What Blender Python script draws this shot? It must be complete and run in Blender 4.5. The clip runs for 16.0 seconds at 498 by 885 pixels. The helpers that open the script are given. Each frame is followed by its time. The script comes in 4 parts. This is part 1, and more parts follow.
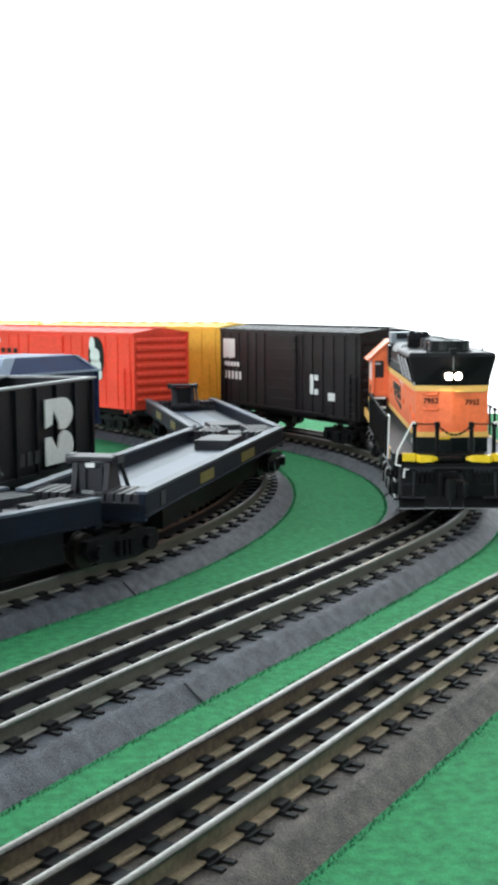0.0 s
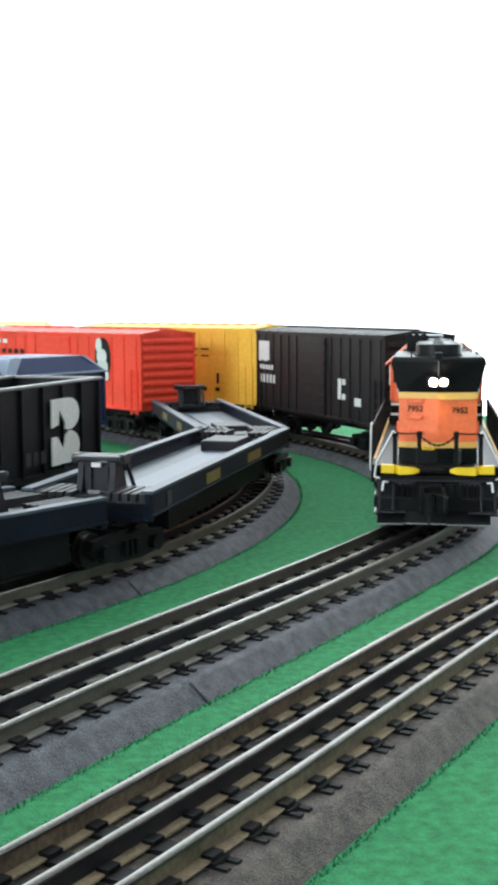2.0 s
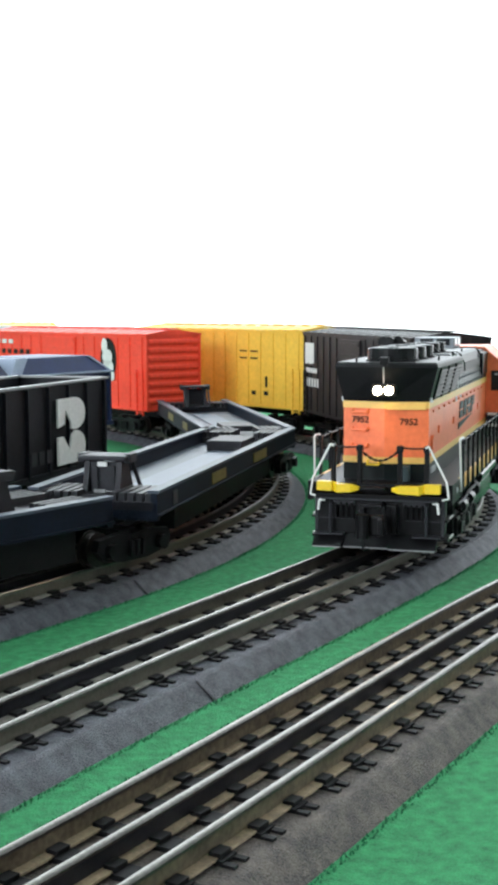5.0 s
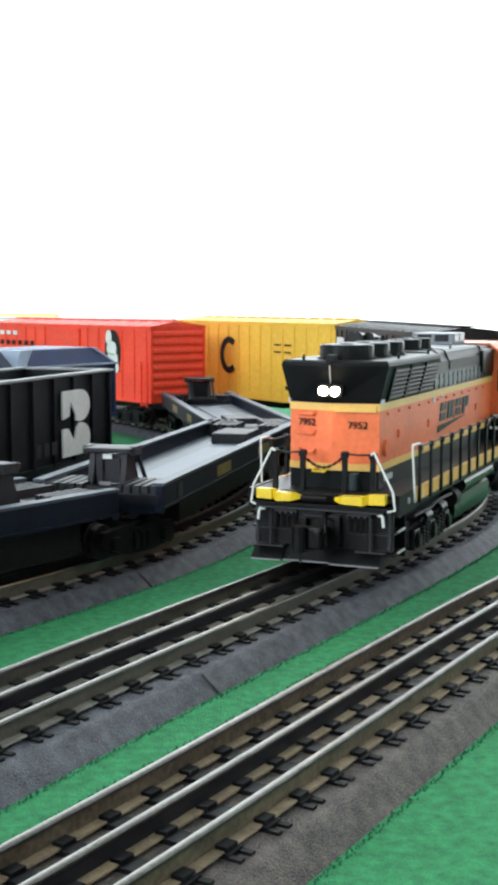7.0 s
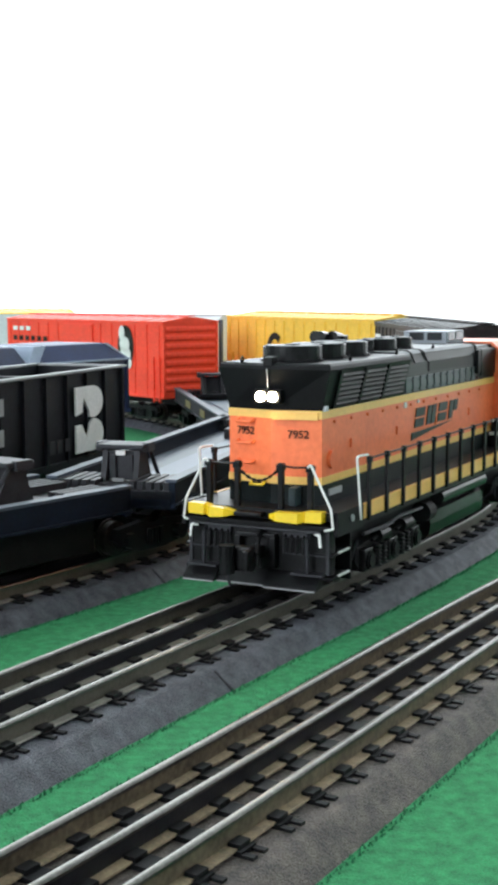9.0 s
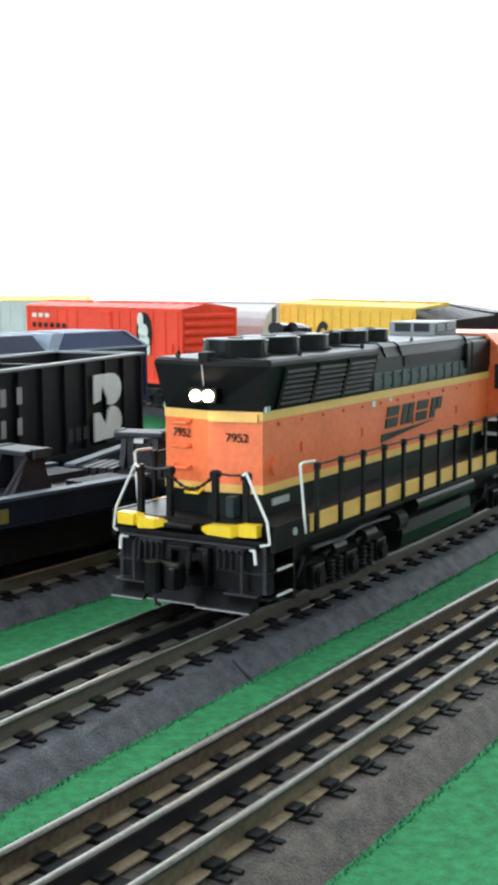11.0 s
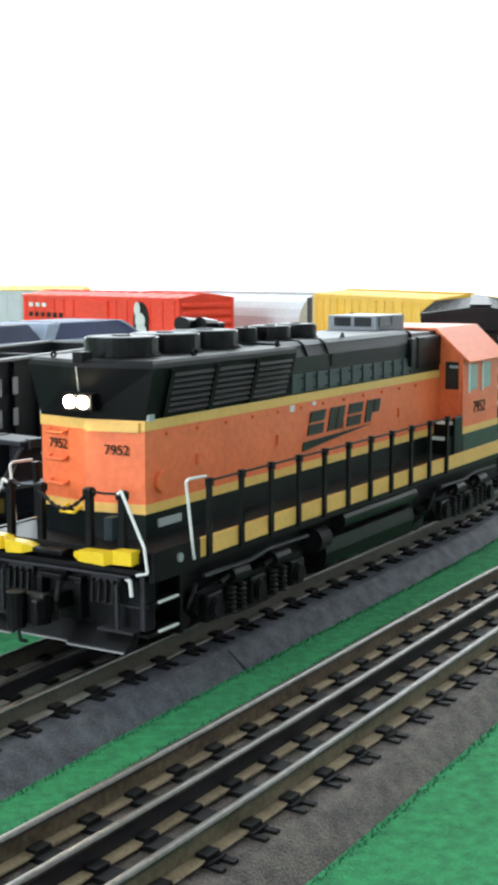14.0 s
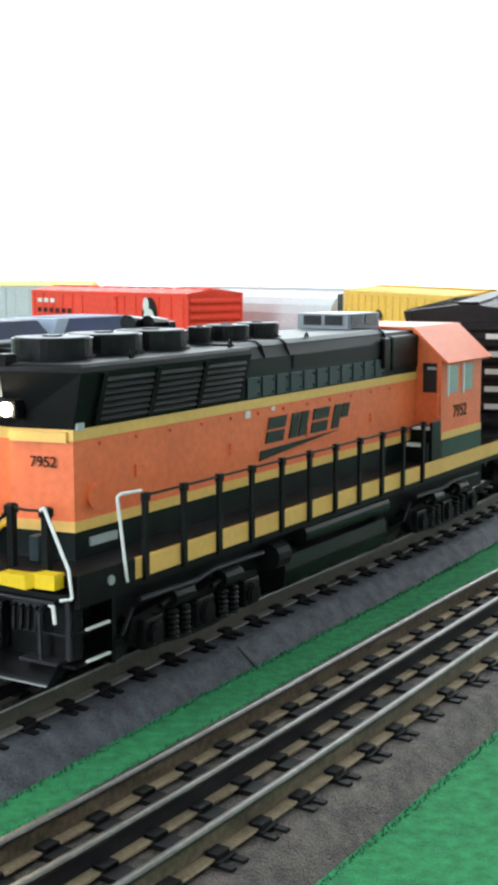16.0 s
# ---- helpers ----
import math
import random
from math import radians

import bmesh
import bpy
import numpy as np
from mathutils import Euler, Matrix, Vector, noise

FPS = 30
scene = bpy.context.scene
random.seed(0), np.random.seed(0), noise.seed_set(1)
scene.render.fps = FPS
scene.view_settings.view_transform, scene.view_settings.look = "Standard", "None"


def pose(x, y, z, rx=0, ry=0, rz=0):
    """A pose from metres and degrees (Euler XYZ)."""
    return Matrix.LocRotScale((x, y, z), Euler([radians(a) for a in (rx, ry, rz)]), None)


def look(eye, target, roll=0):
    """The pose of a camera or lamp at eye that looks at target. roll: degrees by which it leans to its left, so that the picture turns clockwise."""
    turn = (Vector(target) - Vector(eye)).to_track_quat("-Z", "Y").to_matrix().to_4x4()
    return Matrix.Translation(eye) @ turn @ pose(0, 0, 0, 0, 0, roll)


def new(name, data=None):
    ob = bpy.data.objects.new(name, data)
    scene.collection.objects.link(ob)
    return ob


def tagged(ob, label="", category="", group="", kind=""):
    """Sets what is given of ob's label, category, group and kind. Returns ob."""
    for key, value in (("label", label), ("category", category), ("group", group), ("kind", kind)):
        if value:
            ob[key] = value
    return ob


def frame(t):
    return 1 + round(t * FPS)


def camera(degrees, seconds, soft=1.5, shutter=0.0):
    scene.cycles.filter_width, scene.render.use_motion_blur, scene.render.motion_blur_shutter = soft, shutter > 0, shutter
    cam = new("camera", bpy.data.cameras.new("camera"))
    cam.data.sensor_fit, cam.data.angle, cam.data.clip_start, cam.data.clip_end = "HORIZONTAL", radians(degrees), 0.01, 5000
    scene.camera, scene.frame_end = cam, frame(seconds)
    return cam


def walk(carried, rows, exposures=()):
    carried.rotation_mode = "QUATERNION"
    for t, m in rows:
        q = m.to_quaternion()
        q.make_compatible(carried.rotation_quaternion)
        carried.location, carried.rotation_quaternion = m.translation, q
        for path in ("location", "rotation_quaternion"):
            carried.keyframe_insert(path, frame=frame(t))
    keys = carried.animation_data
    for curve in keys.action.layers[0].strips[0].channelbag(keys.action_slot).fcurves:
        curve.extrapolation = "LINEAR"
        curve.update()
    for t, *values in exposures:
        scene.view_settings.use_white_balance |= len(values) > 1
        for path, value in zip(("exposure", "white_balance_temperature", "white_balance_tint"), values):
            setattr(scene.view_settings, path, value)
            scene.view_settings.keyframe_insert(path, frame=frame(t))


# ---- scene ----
cam = camera(22.0, 16.0, soft=4.0)
CAMERA_ROWS = (
    (0, pose(0.0004, 0.0000, 0.1256, 83.860, 0, -0.029) @ pose(0, 0, 0, 0, 0, -0.337)),
    (0.5, pose(0.0003, 0.0006, 0.1250, 83.840, 0, 0.012) @ pose(0, 0, 0, 0, 0, -0.225)),
    (1, pose(0.0003, 0.0011, 0.1244, 83.891, 0, 0.135) @ pose(0, 0, 0, 0, 0, -0.214)),
    (1.5, pose(0.0004, 0.0011, 0.1243, 83.891, 0, 0.256) @ pose(0, 0, 0, 0, 0, -0.239)),
    (2, pose(0.0005, 0.0011, 0.1243, 83.975, 0, 0.263) @ pose(0, 0, 0, 0, 0, -0.192)),
    (2.5, pose(0.0003, 0.0010, 0.1241, 83.986, 0, 0.245) @ pose(0, 0, 0, 0, 0, -0.233)),
    (3, pose(0.0002, 0.0009, 0.1240, 83.943, 0, 0.292) @ pose(0, 0, 0, 0, 0, -0.391)),
    (3.5, pose(0.0003, 0.0007, 0.1236, 84.026, 0, 0.325) @ pose(0, 0, 0, 0, 0, -0.383)),
    (4, pose(0.0004, 0.0005, 0.1232, 84.090, 0, 0.399) @ pose(0, 0, 0, 0, 0, -0.369)),
    (6.5, pose(-0.0012, 0.0018, 0.1237, 83.782, 0, 0.576) @ pose(0, 0, 0, 0, 0, 0.061)),
    (7, pose(-0.0014, 0.0015, 0.1237, 83.685, 0, 0.608) @ pose(0, 0, 0, 0, 0, 0.075)),
    (7.5, pose(-0.0016, 0.0012, 0.1237, 83.630, 0, 0.575) @ pose(0, 0, 0, 0, 0, 0.208)),
    (8, pose(-0.0013, 0.0010, 0.1240, 83.594, 0, 0.799) @ pose(0, 0, 0, 0, 0, 0.100)),
    (8.5, pose(-0.0010, 0.0009, 0.1243, 83.551, 0, 0.974) @ pose(0, 0, 0, 0, 0, 0.073)),
    (9, pose(-0.0010, 0.0010, 0.1250, 83.403, 0, 1.210) @ pose(0, 0, 0, 0, 0, -0.149)),
    (11.5, pose(-0.0008, 0.0043, 0.1255, 82.636, 0, 2.130) @ pose(0, 0, 0, 0, 0, -0.145)),
    (12, pose(-0.0003, 0.0049, 0.1255, 82.506, 0, 2.124) @ pose(0, 0, 0, 0, 0, -0.192)),
    (12.5, pose(-0.0000, 0.0047, 0.1255, 82.509, 0, 2.060) @ pose(0, 0, 0, 0, 0, -0.222)),
    (13, pose(0.0002, 0.0046, 0.1254, 82.532, 0, 2.026) @ pose(0, 0, 0, 0, 0, -0.293)),
    (13.5, pose(0.0001, 0.0043, 0.1255, 82.438, 0, 2.035) @ pose(0, 0, 0, 0, 0, -0.186)),
    (14, pose(0.0000, 0.0040, 0.1255, 82.339, 0, 1.970) @ pose(0, 0, 0, 0, 0, -0.183)),
    (14.5, pose(0.0001, 0.0049, 0.1253, 82.343, 0, 2.016) @ pose(0, 0, 0, 0, 0, -0.213)),
    (15, pose(0.0003, 0.0057, 0.1250, 82.263, 0, 2.097) @ pose(0, 0, 0, 0, 0, -0.200)),
    (15.5, pose(-0.0002, 0.0062, 0.1250, 82.221, 0, 2.225) @ pose(0, 0, 0, 0, 0, -0.131)),
    (16, pose(-0.0006, 0.0067, 0.1249, 82.173, 0, 2.342) @ pose(0, 0, 0, 0, 0, -0.141)),
)
walk(cam, CAMERA_ROWS, exposures=((0, 0.0), (16, 0.0)))

# ---- light: an overcast sky, the daylight of a broad window behind the table, and an added front fill ----
world = bpy.data.worlds.new("world")
scene.world = world
world.use_nodes = True
wn, wl = world.node_tree.nodes, world.node_tree.links
sky = wn.new("ShaderNodeTexSky")
sky.sky_type, sky.sun_disc, sky.sun_elevation, sky.sun_rotation = "NISHITA", False, radians(40), radians(-20)
wl.new(sky.outputs[0], wn["Background"].inputs[0])
wn["Background"].inputs[1].default_value = 0.06


def area(name, place, target, w, h, watts, colour):
    lamp = bpy.data.lights.new(name, "AREA")
    lamp.shape, lamp.size, lamp.size_y, lamp.energy, lamp.color = "RECTANGLE", w, h, watts, colour
    ob = new(name, lamp)
    ob.matrix_world = look(place, target)
    return ob


area("window_daylight", (-0.2, 3.0, 1.25), (0.0, 0.6, 0.0), 3.2, 1.7, 53, (0.83, 0.935, 1.0))
# added fill lamp at front left, no window there; brightens the camera-facing sides
area("front_window_daylight", (-2.3, -1.7, 0.80), (0.0, 0.6, 0.04), 1.7, 1.3, 74, (0.88, 0.94, 1.0))


# ---- materials ----
def material(name, colour, rough=0.5, metal=0.0, spread=0.15, scale=60.0, bump=0.0, bump_scale=400.0, emit=0.0, second=None, coat=0.0):
    """Base colour varied at two scales, with fine relief."""
    m = bpy.data.materials.new(name)
    m.use_nodes = True
    n, l = m.node_tree.nodes, m.node_tree.links
    b = n["Principled BSDF"]
    co = n.new("ShaderNodeTexCoord")
    big, fine = n.new("ShaderNodeTexNoise"), n.new("ShaderNodeTexNoise")
    big.inputs["Scale"].default_value, fine.inputs["Scale"].default_value = scale, scale * 9
    big.inputs["Detail"].default_value = 3
    for k in (big, fine):
        l.new(co.outputs["Object"], k.inputs["Vector"])
    add = n.new("ShaderNodeMath")
    add.operation = "ADD"
    l.new(big.outputs["Fac"], add.inputs[0])
    l.new(fine.outputs["Fac"], add.inputs[1])
    ramp = n.new("ShaderNodeMapRange")
    ramp.inputs["From Min"].default_value, ramp.inputs["From Max"].default_value = 0.7, 1.3
    l.new(add.outputs[0], ramp.inputs["Value"])
    mix = n.new("ShaderNodeMix")
    mix.data_type = "RGBA"
    lo = [c * (1 - spread) for c in colour]
    hi = [min(1, c * (1 + spread)) for c in (second or colour)]
    mix.inputs["A"].default_value, mix.inputs["B"].default_value = (*lo, 1), (*hi, 1)
    l.new(ramp.outputs[0], mix.inputs["Factor"])
    l.new(mix.outputs["Result"], b.inputs["Base Color"])
    b.inputs["Roughness"].default_value, b.inputs["Metallic"].default_value = rough, metal
    b.inputs["Coat Weight"].default_value = coat
    b.inputs["Specular IOR Level"].default_value = 0.16 if max(colour) < 0.02 else (0.3 if max(colour) < 0.06 else 0.5)
    if bump:
        bn, tx = n.new("ShaderNodeBump"), n.new("ShaderNodeTexNoise")
        tx.inputs["Scale"].default_value, tx.inputs["Detail"].default_value = bump_scale, 4
        l.new(co.outputs["Object"], tx.inputs["Vector"])
        l.new(tx.outputs["Fac"], bn.inputs["Height"])
        bn.inputs["Strength"].default_value, bn.inputs["Distance"].default_value = bump, 0.002
        l.new(bn.outputs[0], b.inputs["Normal"])
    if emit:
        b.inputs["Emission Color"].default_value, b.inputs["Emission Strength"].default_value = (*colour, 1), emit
    return m


M = dict(
    felt=material("green_felt", (0.017, 0.215, 0.074), 0.95, spread=0.26, scale=260, bump=1.0, bump_scale=1100, second=(0.034, 0.305, 0.112)),
    # felt green darkened: shade of the roadbed seam put into the fibre colour
    felt_seam_shade=material("felt_fibre", (0.012, 0.13, 0.05), 0.95, spread=0.4, scale=300),
    ballast=material("grey_roadbed", (0.063, 0.071, 0.096), 0.6, spread=0.5, scale=170, bump=1.0, bump_scale=1500, second=(0.104, 0.108, 0.130)),
    ballast_near=material("brown_grey_roadbed", (0.070, 0.060, 0.056), 0.68, spread=0.55, scale=170, bump=1.0, bump_scale=1500, second=(0.125, 0.099, 0.084)),
    web_near=material("brown_rail_web", (0.105, 0.082, 0.055), 0.5, 0.25, spread=0.35, scale=60, second=(0.15, 0.115, 0.075)),
    foot_near=material("tan_rail_foot", (0.27, 0.20, 0.125), 0.55, 0.15, spread=0.35, scale=120),
    herald=material("herald_green_black", (0.012, 0.022, 0.016), 0.5, spread=0.2),
    paleblue=material("pale_blue_sheet", (0.30, 0.36, 0.47), 0.5, spread=0.1, scale=60),
    loadblue=material("mid_blue_sheet", (0.008, 0.026, 0.105), 0.55, spread=0.2, scale=50),
    gear=material("running_gear_black", (0.0085, 0.0085, 0.0095), 0.36, 0.1, spread=0.4, scale=150),
    boxgrey=material("roof_box_grey", (0.20, 0.225, 0.25), 0.45, spread=0.12),
    tie=material("black_tie", (0.008, 0.008, 0.009), 0.6, spread=0.4, scale=200),
    rail=material("rail_steel", (0.135, 0.13, 0.12), 0.34, 1.0, spread=0.25, scale=70),
    web=material("rail_web", (0.088, 0.078, 0.060), 0.55, 0.2, spread=0.3, scale=80),
    centre=material("black_rail_web", (0.02, 0.02, 0.025), 0.45, 0.3, spread=0.3),
    foot=material("rail_foot", (0.20, 0.185, 0.16), 0.6, 0.1, spread=0.35, scale=150),
    orange=material("orange_paint", (0.86, 0.163, 0.050), 0.45, spread=0.08, scale=40, second=(0.89, 0.190, 0.062)),
    yellow=material("yellow_paint", (0.84, 0.50, 0.13), 0.45, spread=0.08, scale=50),
    bright_yellow=material("step_yellow", (0.85, 0.58, 0.015), 0.4, spread=0.08),
    green=material("dark_green_paint", (0.003, 0.006, 0.0065), 0.38, spread=0.25, scale=50),
    cabgreen=material("deep_green_paint", (0.008, 0.045, 0.03), 0.4, spread=0.2, scale=50),
    doorgrey=material("door_grey_green", (0.030, 0.048, 0.054), 0.38, spread=0.2, scale=60),
    gloss=material("gloss_black_plastic", (0.010, 0.010, 0.011), 0.24, spread=0.2),
    roof=material("roof_grey_green", (0.016, 0.024, 0.029), 0.46, spread=0.25, scale=50),
    black=material("black_plastic", (0.004, 0.004, 0.005), 0.45, spread=0.3, scale=80),
    soot=material("frame_black", (0.007, 0.007, 0.008), 0.6, spread=0.4, scale=120),
    white=material("white_wire", (0.80, 0.80, 0.78), 0.4, spread=0.05),
    silver=material("silver_paint", (0.45, 0.46, 0.48), 0.35, 0.3, spread=0.1),
    glass=material("dark_glass", (0.02, 0.022, 0.025), 0.08, spread=0.1),
    pane=material("pale_glass", (0.45, 0.48, 0.5), 0.1, spread=0.1),
    lamp=material("headlight_glow", (1.0, 0.80, 0.52), 0.3, emit=260.0, spread=0.0),
    red=material("red_boxcar_paint", (0.92, 0.060, 0.026), 0.6, spread=0.12, scale=30),
    boxyellow=material("yellow_boxcar_paint", (0.88, 0.53, 0.06), 0.6, spread=0.1, scale=30),
    boxblack=material("black_boxcar_paint", (0.016, 0.014, 0.015), 0.5, spread=0.25, scale=40),
    boxwhite=material("white_hopper_paint", (0.62, 0.64, 0.66), 0.5, spread=0.08, scale=30),
    lettering=material("white_lettering", (0.72, 0.72, 0.70), 0.6, spread=0.1),
    hitchpale=material("dull_white_lettering", (0.26, 0.265, 0.27), 0.6, spread=0.15),
    hopper=material("black_hopper_paint", (0.009, 0.010, 0.013), 0.5, spread=0.35, scale=60),
    blue=material("blue_hopper_paint", (0.008, 0.019, 0.068), 0.5, spread=0.25, scale=50),
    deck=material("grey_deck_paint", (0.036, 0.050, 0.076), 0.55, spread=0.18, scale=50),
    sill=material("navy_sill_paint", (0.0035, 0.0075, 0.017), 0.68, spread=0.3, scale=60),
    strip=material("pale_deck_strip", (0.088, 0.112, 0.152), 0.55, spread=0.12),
    dullyellow=material("faded_yellow_mark", (0.16, 0.125, 0.025), 0.6, spread=0.3),
    wheel=material("wheel_steel", (0.035, 0.03, 0.028), 0.4, 0.6, spread=0.3),
    wall=material("white_wall_paint", (0.82, 0.83, 0.84), 0.8, spread=0.03, scale=3),
    dark_text=material("black_lettering", (0.014, 0.016, 0.014), 0.6, spread=0.1),
    hitch=material("hitch_grey", (0.024, 0.024, 0.029), 0.55, 0.1, spread=0.3, scale=120),
    # emission makes a plain wall glow in place of the bright background
    backdrop_glow=material("glowing_white_backdrop", (0.97, 0.985, 1.0), 0.9, emit=1.6, spread=0.01, scale=1),
)


# ---- mesh helpers ----
def box(bm, x0, x1, y0, y1, z0, z1, bevel=0.0):
    vs = [bm.verts.new((x, y, z)) for x in (x0, x1) for y in (y0, y1) for z in (z0, z1)]
    fs = [bm.faces.new([vs[i] for i in q]) for q in ((0, 1, 3, 2), (4, 6, 7, 5), (0, 4, 5, 1), (2, 3, 7, 6), (0, 2, 6, 4), (1, 5, 7, 3))]
    if bevel:
        es = list({e for f in fs for e in f.edges})
        bmesh.ops.bevel(bm, geom=es, offset=bevel, segments=2, affect="EDGES", profile=0.6)


def tube(bm, a, b, r, sides=8, r2=None, caps=True):
    a, b = Vector(a), Vector(b)
    d = (b - a).normalized()
    u = d.orthogonal().normalized()
    v = d.cross(u)
    rings = []
    for c, q in ((a, r), (b, r if r2 is None else r2)):
        rings.append([bm.verts.new(c + (u * math.cos(k * math.tau / sides) + v * math.sin(k * math.tau / sides)) * q) for k in range(sides)])
    for k in range(sides):
        bm.faces.new((rings[0][k], rings[0][(k + 1) % sides], rings[1][(k + 1) % sides], rings[1][k]))
    if caps:
        bm.faces.new(rings[0][::-1])
        bm.faces.new(rings[1])


def wire(bm, points, r, sides=6):
    for a, b in zip(points, points[1:]):
        tube(bm, a, b, r, sides)


def prism(bm, outline, y0, y1):
    """An outline in x and z, drawn out from y0 to y1."""
    a = [bm.verts.new((x, y0, z)) for x, z in outline]
    b = [bm.verts.new((x, y1, z)) for x, z in outline]
    bm.faces.new(a)
    bm.faces.new(b[::-1])
    for k in range(len(a)):
        j = (k + 1) % len(a)
        bm.faces.new((a[k], b[k], b[j], a[j]))


def loft(bm, sections):
    """Closed outlines of equal length, joined one to the next and capped."""
    rings = [[bm.verts.new(p) for p in s] for s in sections]
    for a, b in zip(rings, rings[1:]):
        for k in range(len(a)):
            j = (k + 1) % len(a)
            bm.faces.new((a[k], a[j], b[j], b[k]))
    bm.faces.new(rings[0][::-1])
    bm.faces.new(rings[-1])


def mesh(name, bm, *mats, smooth=False):
    bmesh.ops.recalc_face_normals(bm, faces=bm.faces)
    me = bpy.data.meshes.new(name)
    bm.to_mesh(me)
    bm.free()
    for m in mats:
        me.materials.append(M[m])
    if smooth:
        for p in me.polygons:
            p.use_smooth = True
    return me


def part(name, bm, mat, parent, label="", smooth=False):
    ob = new(name, bm if isinstance(bm, bpy.types.Mesh) else mesh(name, bm, *([mat] if isinstance(mat, str) else mat), smooth=smooth))
    ob.parent = parent
    return tagged(ob, label)


def quick(name, mat, parent, *boxes, bevel=0.0, label=""):
    bm = bmesh.new()
    for b in boxes:
        box(bm, *b, bevel=bevel)
    return part(name, bm, mat, parent, label)


def repeat(name, bm, mat, parent, poses):
    """Alike pieces, each an object, on one mesh."""
    me = mesh(name, bm, mat)
    for m in poses:
        ob = new(name, me)
        ob.parent = parent
        ob.matrix_local = m


def thing(name, label, category, group="", kind=""):
    return tagged(new(name), label, category, group, kind)


def lettering(text, size, mat, parent, m, name="number", label="", shear=0.0):
    cu = bpy.data.curves.new("letters", "FONT")
    cu.body, cu.size, cu.extrude, cu.align_x, cu.align_y, cu.shear, cu.offset = text, size, 0.00008, "CENTER", "CENTER", shear, 0.00004
    tmp = new("letters", cu)
    bpy.context.view_layer.update()
    me = bpy.data.meshes.new_from_object(tmp.evaluated_get(bpy.context.evaluated_depsgraph_get()))
    bpy.data.objects.remove(tmp)
    me.materials.clear()
    me.materials.append(M[mat])
    ob = new(name, me)
    ob.parent = parent
    ob.matrix_local = m
    return tagged(ob, label)


def flat(bm, outline, y, t=0.0004):
    """A thin painted mark on a side wall: outline in x and z at the wall's y."""
    prism(bm, outline, y, y + t)


# ---- tracks: plan curves by curvature ----
class Curve:
    def __init__(self, x, y, heading, bend, s0, s1, step=0.004):
        n0, n1 = int(round(-s0 / step)), int(round(s1 / step))
        pts = {0: (x, y, heading)}
        for sign, count in ((1, n1), (-1, n0)):
            px, py, h = x, y, heading
            for i in range(count):
                s = sign * i * step
                k = bend(s + sign * step / 2)
                hm = h + sign * k * step / 2
                px, py, h = px + sign * step * math.cos(hm), py + sign * step * math.sin(hm), h + sign * k * step
                pts[sign * (i + 1)] = (px, py, h)
        keys = sorted(pts)
        self.s = np.array([k * step for k in keys])
        self.x, self.y, self.h = (np.array([pts[k][j] for k in keys]) for j in range(3))

    def at(self, s, off=0.0):
        x, y, h = (float(np.interp(s, self.s, a)) for a in (self.x, self.y, self.h))
        return x - math.sin(h) * off, y + math.cos(h) * off, h

    def nearest(self, x, y):
        return float(self.s[np.argmin((self.x - x) ** 2 + (self.y - y) ** 2)])


near = Curve(0.0, 0.353, 1.059, lambda s: max(-0.9, min(0.5, 0.144 - 2.536 * s)), -0.8, 2.2)
middle = Curve(0.015, 0.574, 1.062, lambda s: max(-0.25, 0.176 + 2.951 * s) if s < 0.16 else (2.0 if s < 0.34 else 1.5), -1.0, 3.0)
inner = Curve(-0.131, 0.556, radians(58.5), lambda s: 0.4 if s < 0.06 else 1.4, -0.8, 2.0)
GROUND = -0.0144


def ribbon(bm, curve, s0, s1, section, step=0.012, mat=0):
    """A section of (offset, height) points swept along the plan curve."""
    n = max(2, int((s1 - s0) / step))
    prev = None
    for i in range(n + 1):
        s = s0 + (s1 - s0) * i / n
        ring = []
        for o, z in section:
            x, y, _ = curve.at(s, o)
            ring.append(bm.verts.new((x, y, z)))
        if prev:
            for k in range(len(ring)):
                j = (k + 1) % len(ring)
                bm.faces.new((prev[k], ring[k], ring[j], prev[j])).material_index = mat
        else:
            bm.faces.new(ring[::-1])
        prev = ring
    bm.faces.new(prev)


def tie_mesh():
    """A pressed black tie with forked ends and clips that hold the three rails."""
    bm = bmesh.new()
    w = 0.0034
    box(bm, -w, w, -0.0228, 0.0228, -0.0082, -0.0063)
    for side in (-1, 1):
        for o in (-0.0025, 0.0025):
            y0, y1 = sorted((side * 0.0226, side * 0.0262))
            box(bm, o - 0.0010, o + 0.0010, y0, y1, -0.0082, -0.0068)
    for y in (-0.0172, 0.0, 0.0172):
        for d in (-1, 1):
            y0, y1 = sorted((y + d * 0.0012, y + d * 0.0046))
            box(bm, -0.0025, 0.0025, y0, y1, -0.0066, -0.0050)
    return mesh("tie", bm, "tie")


TIE = tie_mesh()


